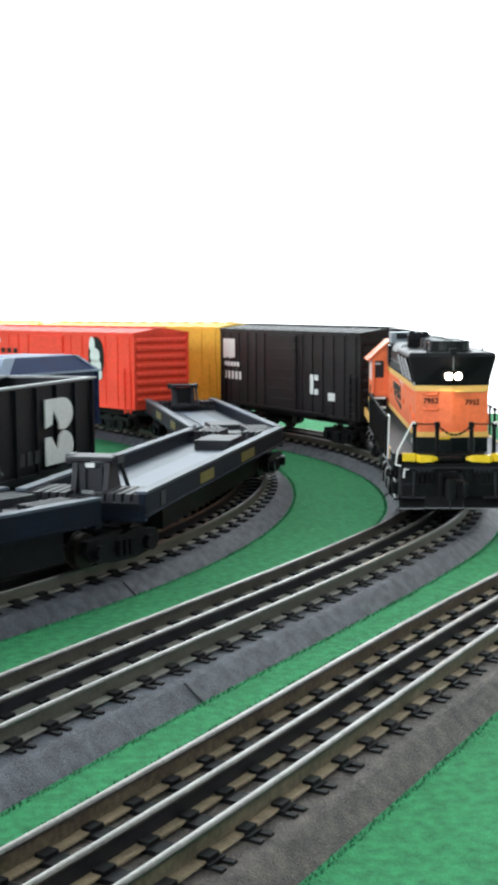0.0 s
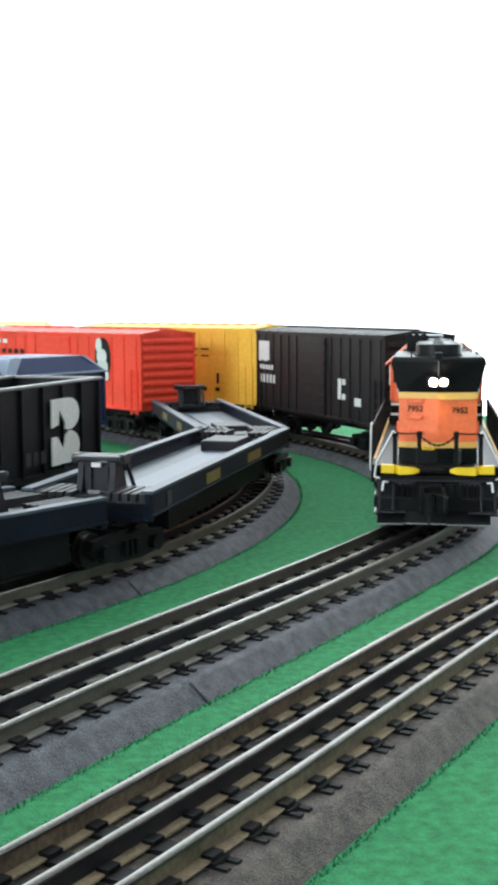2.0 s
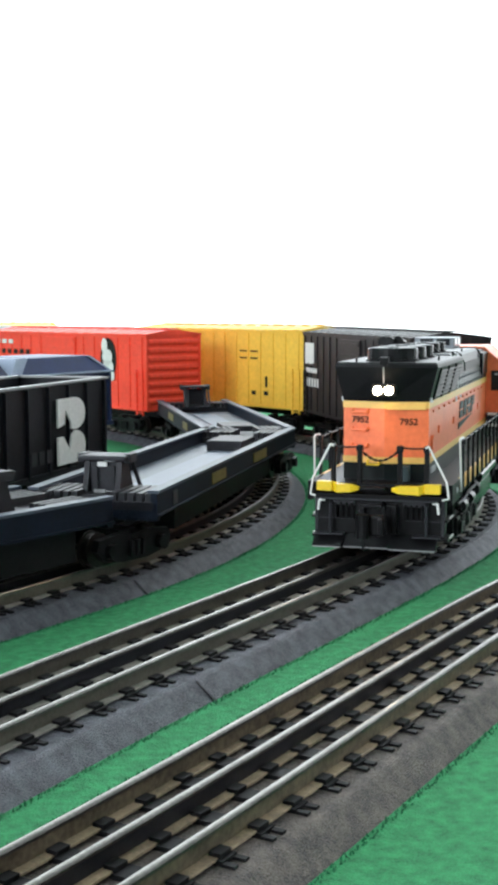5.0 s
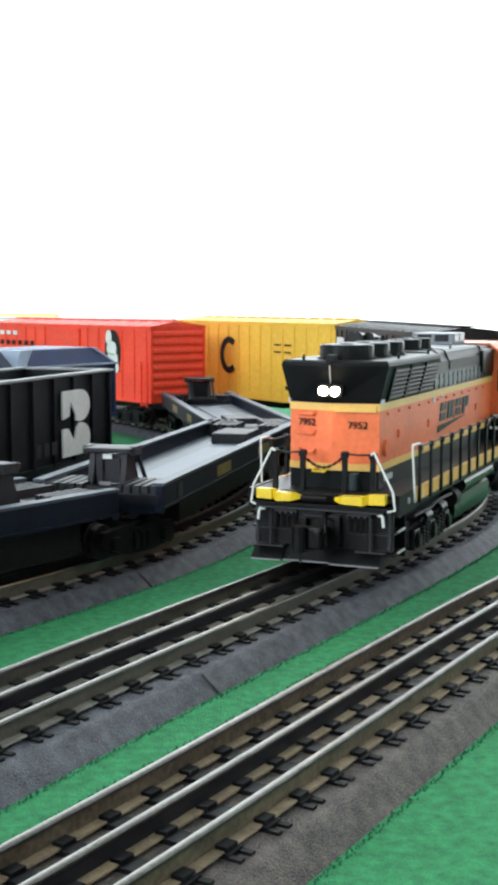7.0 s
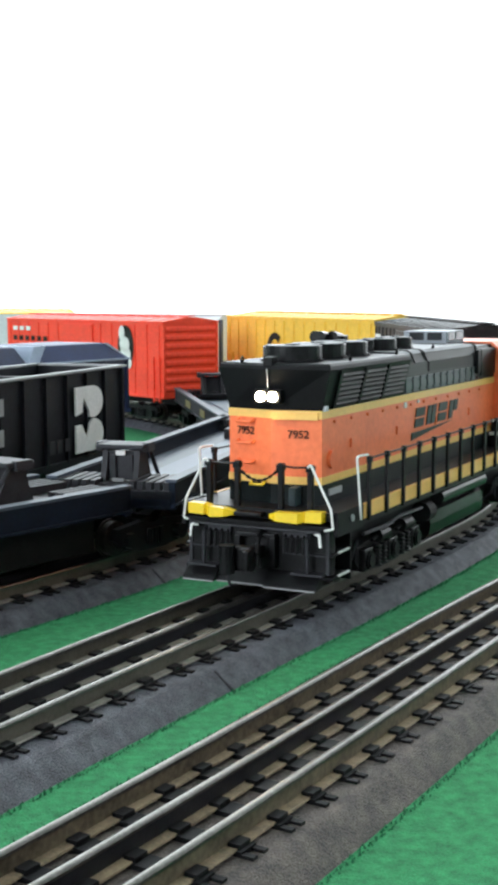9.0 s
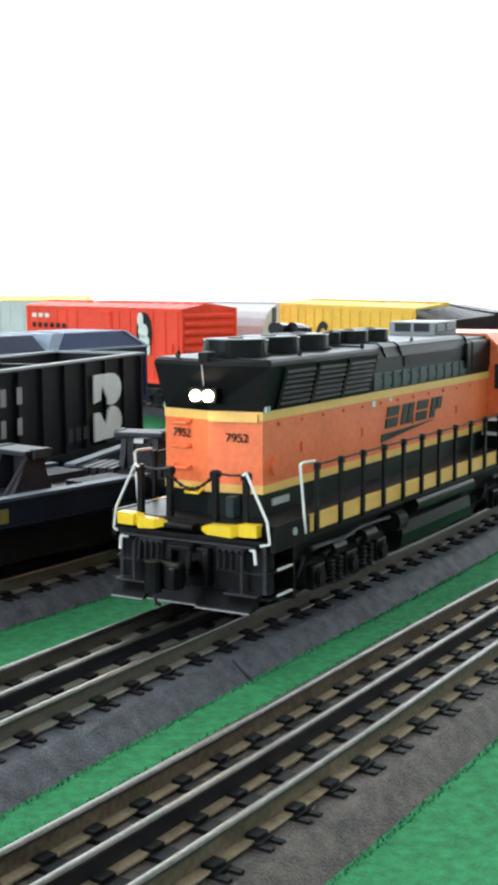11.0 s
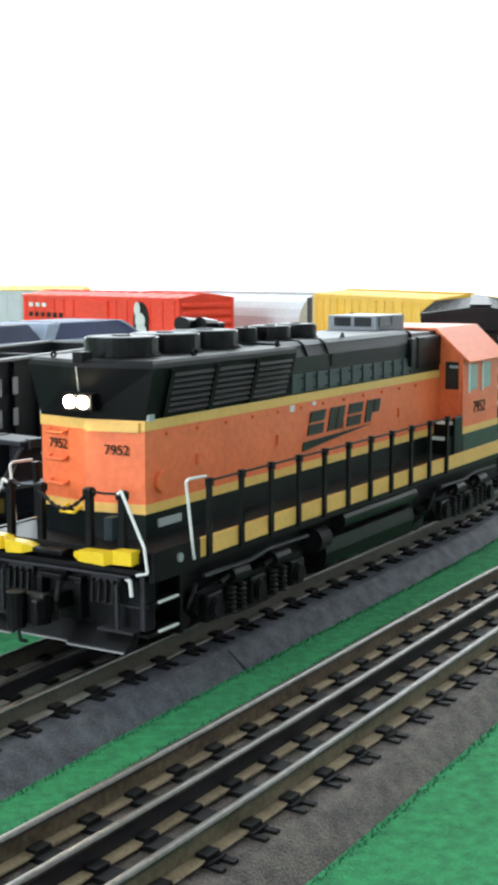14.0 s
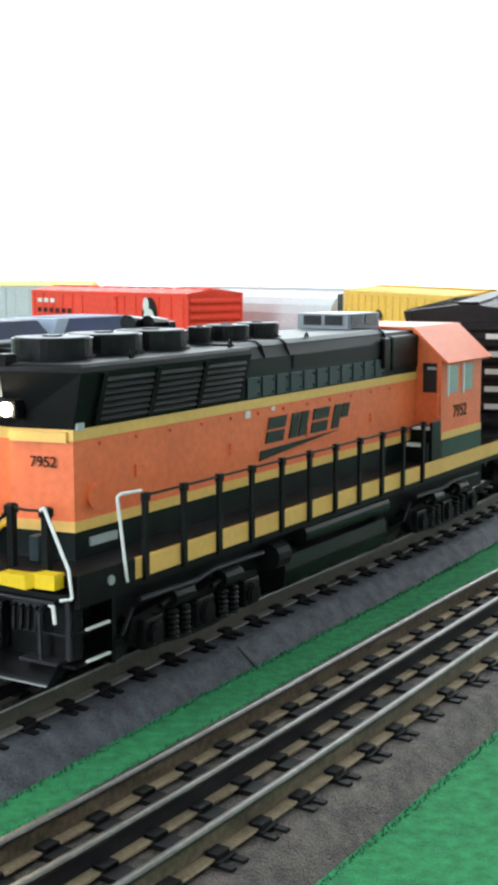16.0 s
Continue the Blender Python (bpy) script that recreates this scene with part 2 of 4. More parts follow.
def track(name, curve, s0, s1, label, joint=0.0, pitch=0.01831, phase=0.0, bed="ballast", web="web", foot="foot"):
    t = tagged(new(name), label, "railway track", kind="structure")
    bm = bmesh.new()
    g = GROUND - 0.001
    ribbon(bm, curve, s0, s1, [(0.0388, g), (0.0305, -0.0083), (0.0292, -0.0076), (-0.0292, -0.0076), (-0.0305, -0.0083), (-0.0388, g)])
    part("roadbed", bm, bed, t)
    for o in (0.0172, 0.0, -0.0172):
        bm = bmesh.new()
        ribbon(bm, curve, s0, s1, [(o + 0.0011, -0.0008), (o + 0.0008, -0.0002), (o + 0.0003, 0), (o - 0.0003, 0), (o - 0.0008, -0.0002), (o - 0.0011, -0.0008), (o - 0.0011, -0.0016), (o + 0.0011, -0.0016)], mat=0)
        ribbon(bm, curve, s0, s1, [(o + 0.0006, -0.0016), (o - 0.0006, -0.0016), (o - 0.0006, -0.0060), (o + 0.0006, -0.0060)], mat=1)
        ribbon(bm, curve, s0, s1, [(o + 0.0040, -0.0065), (o + 0.0038, -0.0060), (o - 0.0038, -0.0060), (o - 0.0040, -0.0065)], mat=2)
        part("rail", bm, ("rail", "centre" if o == 0 else web, foot), t)
    for k in range(0 if joint else 9, 9, 2):
        sj = joint + k * 0.254
        if s0 < sj < s1:
            for side in (-1, 1):
                bm = bmesh.new()
                ribbon(bm, curve, sj, sj + 0.0006, [(side * 0.0306, -0.0080), (side * 0.0386, GROUND + 0.0003), (side * 0.0386, GROUND - 0.001), (side * 0.0306, -0.0090)])
                part("roadbed_joint", bm, "hitch", t)
    i0, i1 = int(math.ceil((s0 - phase) / pitch)), int((s1 - phase) / pitch)
    for i in range(i0, i1 + 1):
        x, y, h = curve.at(phase + i * pitch)
        ob = new("tie", TIE)
        ob.parent = t
        ob.matrix_local = pose(x, y, 0, 0, 0, math.degrees(h))
    return t


# ---- table, walls and a glowing back wall for the white brightness ----
bm = bmesh.new()
n = 48
far_edge = lambda x: max(1.62, min(2.4, 2.2 - 1.5 * (x + 0.1)))
grid = [[bm.verts.new((x, -0.6 + (far_edge(x) + 0.6) * j / n, GROUND)) for j in range(n + 1)] for x in (-2.2 + 4.4 * i / n for i in range(n + 1))]
for i in range(n):
    for j in range(n):
        bm.faces.new((grid[i][j], grid[i + 1][j], grid[i + 1][j + 1], grid[i][j + 1]))
tagged(new("ground", mesh("ground", bm, "felt")), "bright green felt covering the layout table", "felt", kind="structure")
bm = bmesh.new()
rim = [(-2.2, -0.6), (2.2, -0.6)] + [(x, far_edge(x)) for x in (2.2, 0.2867, -0.2333, -2.2)]
loft(bm, [[(x, y, z) for x, y in rim] for z in (GROUND - 0.04, GROUND - 0.003)])
tagged(new("table_board", mesh("table_board", bm, "wall")), "pale board under the green felt", "table", kind="structure")


def wall(name, x0, x1, y0, y1, z0, z1, label, mat="wall"):
    bm = bmesh.new()
    box(bm, x0, x1, y0, y1, z0, z1)
    return tagged(new(name, mesh(name, bm, mat)), label, "wall", kind="structure")


wall("floor", -3, 3, -2.6, 3.6, -0.85, -0.80, "plain pale floor of the room")
wall("wall_west", -3.1, -3, -2.6, 3.6, -0.8, 2.2, "plain white wall")
wall("wall_east", 3, 3.1, -2.6, 3.6, -0.8, 2.2, "plain white wall")
wall("wall_south", -3, 3, -2.7, -2.6, -0.8, 2.2, "plain white wall")
wall("ceiling", -3.1, 3.1, -2.7, 3.7, 2.2, 2.3, "plain white ceiling")
# no lamp or window built: the wall itself glows white
wall("backdrop", -3, 3, 3.6, 3.7, -0.8, 2.2, "plain glowing wall standing in for the overexposed white behind the layout", "backdrop_glow")

track("track_near", near, -0.55, 2.0, "three-rail toy track on brown-grey roadbed, empty", phase=0.128, bed="ballast_near", web="web_near", foot="foot_near")
track("track_middle", middle, -0.75, 2.4, "three-rail toy track on grey roadbed, curving under the train", phase=-0.215, joint=middle.nearest(-0.045, 0.455))
track("track_inner", inner, -0.6, 1.7, "three-rail toy track on grey roadbed under the flat cars", phase=0.0, joint=inner.nearest(-0.085, 0.625))


def felt_edge(curve, s0, s1, sides):
    """Ragged fibres of felt along the foot of a roadbed, darkened for the seam's shade, one joined mesh."""
    rng = random.Random(7)
    vs, fs = [], []
    for side in sides:
        s = s0
        while s < s1:
            s += rng.uniform(0.0005, 0.0013)
            x, y, h = curve.at(s, side * (0.0382 + rng.uniform(0.0, 0.0018)))
            a = rng.uniform(0, math.pi)
            r, t = rng.uniform(0.0003, 0.0008), rng.uniform(0.0004, 0.0015)
            lean = rng.uniform(-0.0008, 0.0008), rng.uniform(-0.0008, 0.0008)
            i = len(vs)
            for k in range(3):
                vs.append((x + r * math.cos(a + k * 2.094), y + r * math.sin(a + k * 2.094), GROUND - 0.0003))
            vs.append((x + lean[0], y + lean[1], GROUND + t))
            fs += [(i, i + 1, i + 3), (i + 1, i + 2, i + 3), (i + 2, i, i + 3)]
    me = bpy.data.meshes.new("felt_fibres")
    me.from_pydata(vs, [], fs)
    me.materials.append(M["felt_seam_shade"])
    return tagged(new("felt_fibres", me), "ragged felt fibres along the roadbed edge, coloured dark for the seam's shade", "felt", kind="stuff")


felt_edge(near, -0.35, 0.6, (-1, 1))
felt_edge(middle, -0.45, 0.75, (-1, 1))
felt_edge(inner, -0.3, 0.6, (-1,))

# ---- rolling stock: common parts ----
def wheel_mesh(r=0.0105):
    bm = bmesh.new()
    tube(bm, (0, -0.002, 0), (0, 0.002, 0), r, 20)
    tube(bm, (0, 0.002, 0), (0, 0.0032, 0), r * 1.09, 20)
    tube(bm, (0, -0.0034, 0), (0, -0.002, 0), r * 0.35, 10)
    return mesh("wheel", bm, "wheel")


WHEEL = wheel_mesh()
SMALL_WHEEL = wheel_mesh(0.0085)


def bogie(parent, x, axles, spread, wheel_me, r, half=0.024):
    """A truck: side frames with springs, bolster, axles and wheels."""
    bm = bmesh.new()
    for s in (-1, 1):
        y0, y1 = sorted((s * half, s * (half + 0.004)))
        e = spread * (axles - 1) / 2
        prism(bm, [(-e - 0.009, r + 0.001), (-e - 0.007, r + 0.006), (-e * 0.4, r + 0.008), (0, r + 0.006), (e * 0.4, r + 0.008), (e + 0.007, r + 0.006), (e + 0.009, r + 0.001), (e + 0.004, r - 0.004), (0.009, r - 0.0065), (-0.009, r - 0.0065), (-e - 0.004, r - 0.004)], y0, y1)
        for k in range(axles):
            cx = (k - (axles - 1) / 2) * spread
            tube(bm, (cx, s * (half + 0.004), r), (cx, s * (half + 0.0075), r), 0.0038, 10)
        for cx in (-0.004, 0.0, 0.004):
            tube(bm, (cx, s * (half + 0.0055), r - 0.004), (cx, s * (half + 0.0055), r + 0.004), 0.0014, 6)
    box(bm, -0.006, 0.006, -half, half, r - 0.002, r + 0.008)
    ob = part("truck", bm, "gear", parent)
    ob.matrix_local = pose(x, 0, 0)
    if axles == 3:
        for s in (-1, 1):
            for cx in (-spread * 0.5, spread * 0.5):
                bm = bmesh.new()
                tube(bm, (cx - 0.005, s * (half + 0.0062), r + 0.0085), (cx + 0.005, s * (half + 0.0062), r + 0.0085), 0.0028, 12)
                tube(bm, (cx + 0.005, s * (half + 0.0062), r + 0.0085), (cx + 0.010, s * (half + 0.0062), r + 0.0075), 0.0009, 6)
                part("brake_cylinder", bm, "gear", ob)
                for dx in (-0.0032, 0.0032):
                    bm = bmesh.new()
                    loft(bm, [[(cx + dx + q * math.cos(a), s * (half + 0.0058) + q * math.sin(a), r - 0.0040 + k * 0.0008) for a in (j * math.tau / 8 for j in range(8))] for k, q in enumerate((0.0021, 0.0014) * 6)])
                    part("spring", bm, "gear", ob)
            for k in range(3):
                cx = (k - 1) * spread
                bm = bmesh.new()
                box(bm, cx - 0.0048, cx + 0.0048, *sorted((s * (half + 0.0035), s * (half + 0.0066))), r - 0.0042, r + 0.0050, bevel=0.0008)
                tube(bm, (cx, s * (half + 0.0064), r), (cx, s * (half + 0.0082), r), 0.0030, 12)
                part("axle_box", bm, "gear", ob)
            bm = bmesh.new()
            wire(bm, [(-spread * 1.25, s * (half + 0.0066), r + 0.0122), (-0.006, s * (half + 0.0066), r + 0.0128), (0.006, s * (half + 0.0066), r + 0.0112), (spread * 1.25, s * (half + 0.0066), r + 0.0118)], 0.0008, 6)
            part("brake_pipe", bm, "hitch", ob)
            bm = bmesh.new()
            wire(bm, [(spread * 1.25, s * (half + 0.004), r + 0.009), (spread * 1.38, s * (half + 0.003), r + 0.002), (spread * 1.40, s * 0.0180, 0.0030)], 0.0007, 6)
            part("sand_pipe", bm, "hitch", ob)
    for k in range(axles):
        cx = (k - (axles - 1) / 2) * spread
        for s in (-1, 1):
            w = new("wheel", wheel_me)
            w.parent = ob
            w.matrix_local = pose(cx, s * 0.0172, r, 0, 0, 0 if s < 0 else 180)
        bm = bmesh.new()
        tube(bm, (cx, -0.017, r), (cx, 0.017, r), 0.0016, 8)
        part("axle", bm, "wheel", ob)
    return ob


def coupler(parent, x, d, z=0.017):
    bm = bmesh.new()
    box(bm, *sorted((x, x + d * 0.010)), -0.003, 0.003, z - 0.003, z + 0.003, bevel=0.0008)
    box(bm, *sorted((x + d * 0.009, x + d * 0.0165)), -0.0065, 0.0045, z - 0.0055, z + 0.0055, bevel=0.0015)
    box(bm, *sorted((x + d * 0.0165, x + d * 0.0205)), -0.0065, -0.002, z - 0.0055, z + 0.0055, bevel=0.0012)
    return part("coupler", bm, "gear", parent)


# ---- the locomotive: x ahead (long hood first), y to its left, z up from the rail tops ----
RIDGE, CORNER, CAB = -0.0062, -0.0098, -0.2410
HOOD = 0.0202
SCALE, DROP = 1.070, -0.0089  # true size, and the body's seat on its springs
SLANT = (RIDGE - CORNER) / HOOD


def v_front(hw, hz, xr, xc, back):
    """Plan outline of a hood end with a shallow ridge."""
    return [(back, -hw, hz), (xc, -hw, hz), (xr, 0.0, hz), (xc, hw, hz), (back, hw, hz)]


def face_x(y):
    return RIDGE - abs(y) * SLANT


# the herald: four slanted blocks, each of plain bars (from, to along the block; from, to in height)
HERALD_BARS = (
    ((0.0, 1.0, 0.0, 0.44), (0.0, 1.0, 0.54, 1.0)),
    ((0.0, 0.45, 0.0, 1.0), (0.55, 1.0, 0.0, 1.0)),
    ((0.0, 1.0, 0.0, 0.44), (0.0, 1.0, 0.54, 1.0)),
    ((0.0, 0.45, 0.0, 1.0), (0.55, 1.0, 0.40, 1.0)),
)


def locomotive():
    loco = thing("diesel_locomotive", "orange, black and yellow toy diesel locomotive running long hood first", "locomotive")
    # hood in painted bands
    for name, mat, z0, z1, g in (("hood_base", "green", 0.0430, 0.0512, 0.0), ("lower_stripe", "yellow", 0.0512, 0.0542, 0.0003), ("hood_side", "orange", 0.0542, 0.0770, 0.0), ("upper_stripe", "yellow", 0.0770, 0.0802, 0.0003)):
        bm = bmesh.new()
        loft(bm, [v_front(HOOD + g, z, RIDGE + g, CORNER + g, CAB) for z in (z0, z1)])
        part(name, bm, mat, loco)
    # flared radiator housing
    bm = bmesh.new()
    loft(bm, [v_front(HOOD, 0.0802, RIDGE, CORNER, -0.0985), v_front(0.0243, 0.0962, RIDGE + 0.0034, CORNER + 0.001, -0.0985), v_front(0.0240, 0.0976, RIDGE + 0.0030, CORNER + 0.0005, -0.0985), v_front(0.0231, 0.0985, RIDGE + 0.0018, CORNER - 0.0005, -0.0985)])
    flare = part("radiator_housing", bm, "black", loco, "flared black radiator housing with louvres")
    for s in (-1, 1):
        for k in range(3):
            x1 = -0.0205 - k * 0.0258
            for i in range(7):
                z = 0.0818 + i * 0.0019
                y = s * (HOOD + 0.0001 + (z - 0.0802) * 0.250)
                bm = bmesh.new()
                loft(bm, [[(x, y, z), (x, y + s * 0.0010, z), (x, y + s * 0.0005, z + 0.0010), (x, y, z + 0.0010)] for x in (x1 - 0.0232, x1)])
                part("louvre", bm, "black", flare)
            bm = bmesh.new()
            loft(bm, [[(x, s * 0.0202, 0.0805), (x, s * 0.0212, 0.0805), (x, s * 0.0250, 0.0955), (x, s * 0.0240, 0.0955)] for x in (x1, x1 + 0.0022)])
            part("louvre_post", bm, "black", flare)
    # engine hood with doors
    bm = bmesh.new()
    loft(bm, [[(x, -HOOD, 0.0802), (x, HOOD, 0.0802), (x, HOOD, 0.0938), (x, 0.0180, 0.0978), (x, -0.0180, 0.0978), (x, -HOOD, 0.0938)] for x in (-0.0988, CAB)])
    part("engine_hood", bm, "green", loco)
    for s in (-1, 1):
        bm = bmesh.new()
        box(bm, -0.0082, 0.0, *sorted((0, s * 0.0007)), 0.0, 0.0068, bevel=0.0002)
        for z in (0.0012, 0.0054):
            tube(bm, (-0.0070, s * 0.0004, z), (-0.0070, s * 0.0014, z), 0.0005, 6)
        door = mesh("engine_door", bm, "doorgrey")
        for k in range(11):
            ob = new("engine_door", door)
            ob.parent = loco
            ob.matrix_local = pose(-0.1015 - k * 0.0098, s * HOOD, 0.0808)
        quick("intake_screen", "black", loco, (-0.205, -0.133, *sorted((s * 0.0201, s * 0.0207)), 0.0890, 0.0936))
        quick("intake_duct", "black", loco, (-0.2105, -0.205, *sorted((s * 0.0201, s * 0.0223)), 0.0838, 0.0962), bevel=0.0006)
    bm = bmesh.new()
    loft(bm, [[(x, -0.0185, 0.0978), (x, 0.0185, 0.0978), (x, 0.0165, 0.0992), (x, -0.0165, 0.0992)] for x in (-0.0988, -0.212)])
    part("roof_panel", bm, "roof", loco)
    for x in (-0.1135, -0.1305, -0.211):
        bm = bmesh.new()
        loft(bm, [[(q, -0.0207, 0.0938), (q, 0.0207, 0.0938), (q, 0.0189, 0.0982), (q, 0.0167, 0.0996), (q, -0.0167, 0.0996), (q, -0.0189, 0.0982)] for q in (x, x - 0.0009)])
        part("roof_seam", bm, "black", loco)
    # fans
    for x, r, h, z in ((-0.0260, 0.0120, 0.0060, 0.0985), (-0.0505, 0.0120, 0.0060, 0.0985), (-0.0750, 0.0120, 0.0060, 0.0985), (-0.1035, 0.0042, 0.0052, 0.0990), (-0.1210, 0.0082, 0.0052, 0.0990), (-0.1420, 0.0082, 0.0052, 0.0990)):
        bm = bmesh.new()
        tube(bm, (x, 0, z), (x, 0, z + 0.0010), r * 1.08, 32)
        tube(bm, (x, 0, z + 0.0008), (x, 0, z + h), r, 32)
        fan = part("fan", bm, "gloss", loco)
        bm = bmesh.new()
        tube(bm, (x, 0, z + h), (x, 0, z + h + 0.0004), r * 0.93, 32)
        tube(bm, (x, 0, z + h + 0.0003), (x, 0, z + h + 0.0009), r * 0.25, 12)
        part("grille", bm, "roof", fan)
    # horn cluster, lifting eyes, roof box
    bm = bmesh.new()
    for dy, dx in ((-0.0040, 0.0), (0.0, 0.004), (0.0040, -0.001)):
        tube(bm, (-0.0955, -0.012 + dy, 0.1062), (-0.0835 + dx, -0.012 + dy, 0.1062), 0.0012, 10, r2=0.0028)
    box(bm, -0.0985, -0.0935, -0.0180, -0.0060, 0.0980, 0.1066, bevel=0.0006)
    part("horn", bm, "gloss", loco)
    for x, y in ((-0.009, -0.014), (-0.037, 0.0205), (-0.0925, 0.0195), (-0.150, 0.0165)):
        bm = bmesh.new()
        wire(bm, [(x, y, 0.0975), (x - 0.0011, y, 0.0996), (x, y, 0.1008), (x + 0.0011, y, 0.0996), (x, y, 0.0978)], 0.0004, 5)
        part("lifting_eye", bm, "black", loco)
    rb = quick("roof_box", "boxgrey", loco, (-0.2375, -0.2080, -0.020, 0.004, 0.0975, 0.1055), bevel=0.0005, label="pale grey roof box with dark openings")
    for b in ((-0.2345, -0.2235, 0.0039, 0.0044, 0.1008, 0.1048), (-0.2205, -0.2105, 0.0039, 0.0044, 0.1008, 0.1048), (-0.2077, -0.2072, -0.0165, -0.0085, 0.1008, 0.1048), (-0.2077, -0.2072, -0.0065, 0.0015, 0.1008, 0.1048)):
        quick("opening", "glass", rb, b)
    quick("brake_housing", "green", loco, (-0.2412, -0.2150, -0.0210, 0.0210, 0.0822, 0.0964), bevel=0.0010)
    # cab
    bm = bmesh.new()
    sec = lambda x: [(x, -0.0318, 0.0430), (x, 0.0318, 0.0430), (x, 0.0318, 0.0862), (x, 0.0185, 0.0980), (x, -0.0185, 0.0980), (x, -0.0318, 0.0862)]
    loft(bm, [sec(CAB - 0.0003), sec(CAB - 0.046)])
    cab = part("cab", bm, "orange", loco, "orange driver's cab with sloping roof edges")
    bm = bmesh.new()
    loft(bm, [[(x, 0.0185, 0.0982), (x, 0.0350, 0.0836), (x, 0.0355, 0.0844), (x, 0.0190, 0.0992), (x, -0.0190, 0.0992), (x, -0.0355, 0.0844), (x, -0.0350, 0.0836), (x, -0.0185, 0.0982)] for x in (CAB + 0.0012, CAB - 0.0495)])
    part("cab_roof", bm, "orange", cab)
    for s in (-1, 1):
        quick("window", "glass", cab, (CAB - 0.0002, CAB + 0.0006, *sorted((s * 0.0235, s * 0.0298)), 0.0715, 0.0840), bevel=0.0002)
        quick("sun_visor", "silver", cab, (CAB + 0.0006, CAB + 0.0012, *sorted((s * 0.0258, s * 0.0298)), 0.0812, 0.0824))
        for x in (CAB - 0.0120, CAB - 0.0290):
            f = quick("window", "pane", cab, (x - 0.0058, x + 0.0050, *sorted((s * 0.0316, s * 0.0322)), 0.0705, 0.0825), bevel=0.0002)
            quick("window_frame", "white", f, (x + 0.0048, x + 0.0060, *sorted((s * 0.0316, s * 0.0326)), 0.0695, 0.0835))
        bm = bmesh.new()
        wire(bm, [(CAB, s * 0.0305, 0.0705), (CAB + 0.0015, s * 0.0308, 0.0705), (CAB + 0.0015, s * 0.0308, 0.0610), (CAB, s * 0.0305, 0.0610)], 0.0005, 5)
        part("grab_iron", bm, "orange", cab)
        quick("cab_stripe", "yellow", cab, (CAB - 0.0462, CAB - 0.0005, *sorted((s * 0.0316, s * 0.0322)), 0.0512, 0.0542))
        quick("cab_skirt", "cabgreen", cab, (CAB - 0.0462, CAB - 0.0005, *sorted((s * 0.0316, s * 0.0322)), 0.0432, 0.0510))
        lettering("7952", 0.0078, "dark_text", cab, pose(CAB - 0.0210, s * 0.0320, 0.0620, 90, 0, 180 if s > 0 else 0))
        st = quick("cab_step", "black", loco, (-0.2410, -0.2275, *sorted((s * 0.0215, s * 0.0312)), 0.0430, 0.0510), (-0.2410, -0.2335, *sorted((s * 0.0215, s * 0.0312)), 0.0510, 0.0575))
        quick("step_edge", "white", st, (-0.2276, -0.2266, *sorted((s * 0.0225, s * 0.0308)), 0.0497, 0.0512))
        quick("step_edge", "white", st, (-0.2336, -0.2326, *sorted((s * 0.0225, s * 0.0308)), 0.0562, 0.0577))
        quick("step_side", "green", st, (-0.2410, -0.2310, *sorted((s * 0.0311, s * 0.0322)), 0.0432, 0.0600), bevel=0.0006)
    quick("nose", "orange", loco, (-0.311, CAB - 0.046, -0.020, 0.020, 0.0430, 0.0680), bevel=0.002)
    # deck and sill
    quick("deck", "black", loco, (-0.316, 0.0055, -0.0332, 0.0332, 0.0400, 0.0432))
    quick("frame", "soot", loco, (-0.31, 0.0, -0.024, 0.024, 0.0215, 0.0401))
    for s in (-1, 1):
        quick("sill_stripe", "yellow", loco, (-0.316, -0.0195, *sorted((s * 0.0326, s * 0.0340)), 0.0376, 0.0434))
        quick("sill_end", "black", loco, (-0.0195, 0.0055, *sorted((s * 0.0320, s * 0.0338)), 0.0345, 0.0436))
        quick("valance", "black", loco, (-0.316, -0.0195, *sorted((s * 0.0300, s * 0.0322)), 0.0345, 0.0378))
        bm = bmesh.new()
        tube(bm, (-0.0080, s * 0.0337, 0.0398), (-0.0080, s * 0.0344, 0.0398), 0.0014, 14)
        part("jack_pad", bm, "silver", loco)
        quick("battery_cover", "silver", loco, (-0.0285, -0.0160, *sorted((s * 0.0202, s * 0.0209)), 0.0463, 0.0488))
        bm = bmesh.new()
        tube(bm, (-0.0185, s * 0.0202, 0.0605), (-0.0185, s * 0.0215, 0.0605), 0.0036, 16)
        part("sand_hatch", bm, "orange", loco)
        for k in range(12):
            x = -0.0215 - k * 0.0175
            bm = bmesh.new()
            tube(bm, (x, s * 0.0202, 0.0752), (x, s * 0.0210, 0.0752), 0.0006, 6)
            part("hinge", bm, "orange", loco)
            if k % 3 == 1:
                quick("latch", "orange", loco, (x - 0.0008, x + 0.0008, *sorted((s * 0.0202, s * 0.0210)), 0.0632, 0.0668))
        quick("label_plate", "lettering", loco, (-0.1035, -0.1005, *sorted((s * 0.0202, s * 0.0207)), 0.0742, 0.0766))
        quick("label_plate", "lettering", loco, (-0.1200, -0.1178, *sorted((s * 0.0202, s * 0.0207)), 0.0752, 0.0765))
        # herald on the side as plain slanted shapes
        y = 0.0204 if s > 0 else -0.0208
        for k in range(4):
            x0, w = -0.1135 - k * 0.0163, 0.0122
            bm = bmesh.new()
            bars = HERALD_BARS[k]
            for a0, a1, c0, c1 in bars:
                flat(bm, [(x0 - a * w - c * 0.003, 0.0640 + c * 0.0088) for a, c in ((a0, c0), (a1, c0), (a1, c1), (a0, c1))], y)
            part("herald", bm, "herald", loco, "dark green slanted block of a herald")
        bm = bmesh.new()
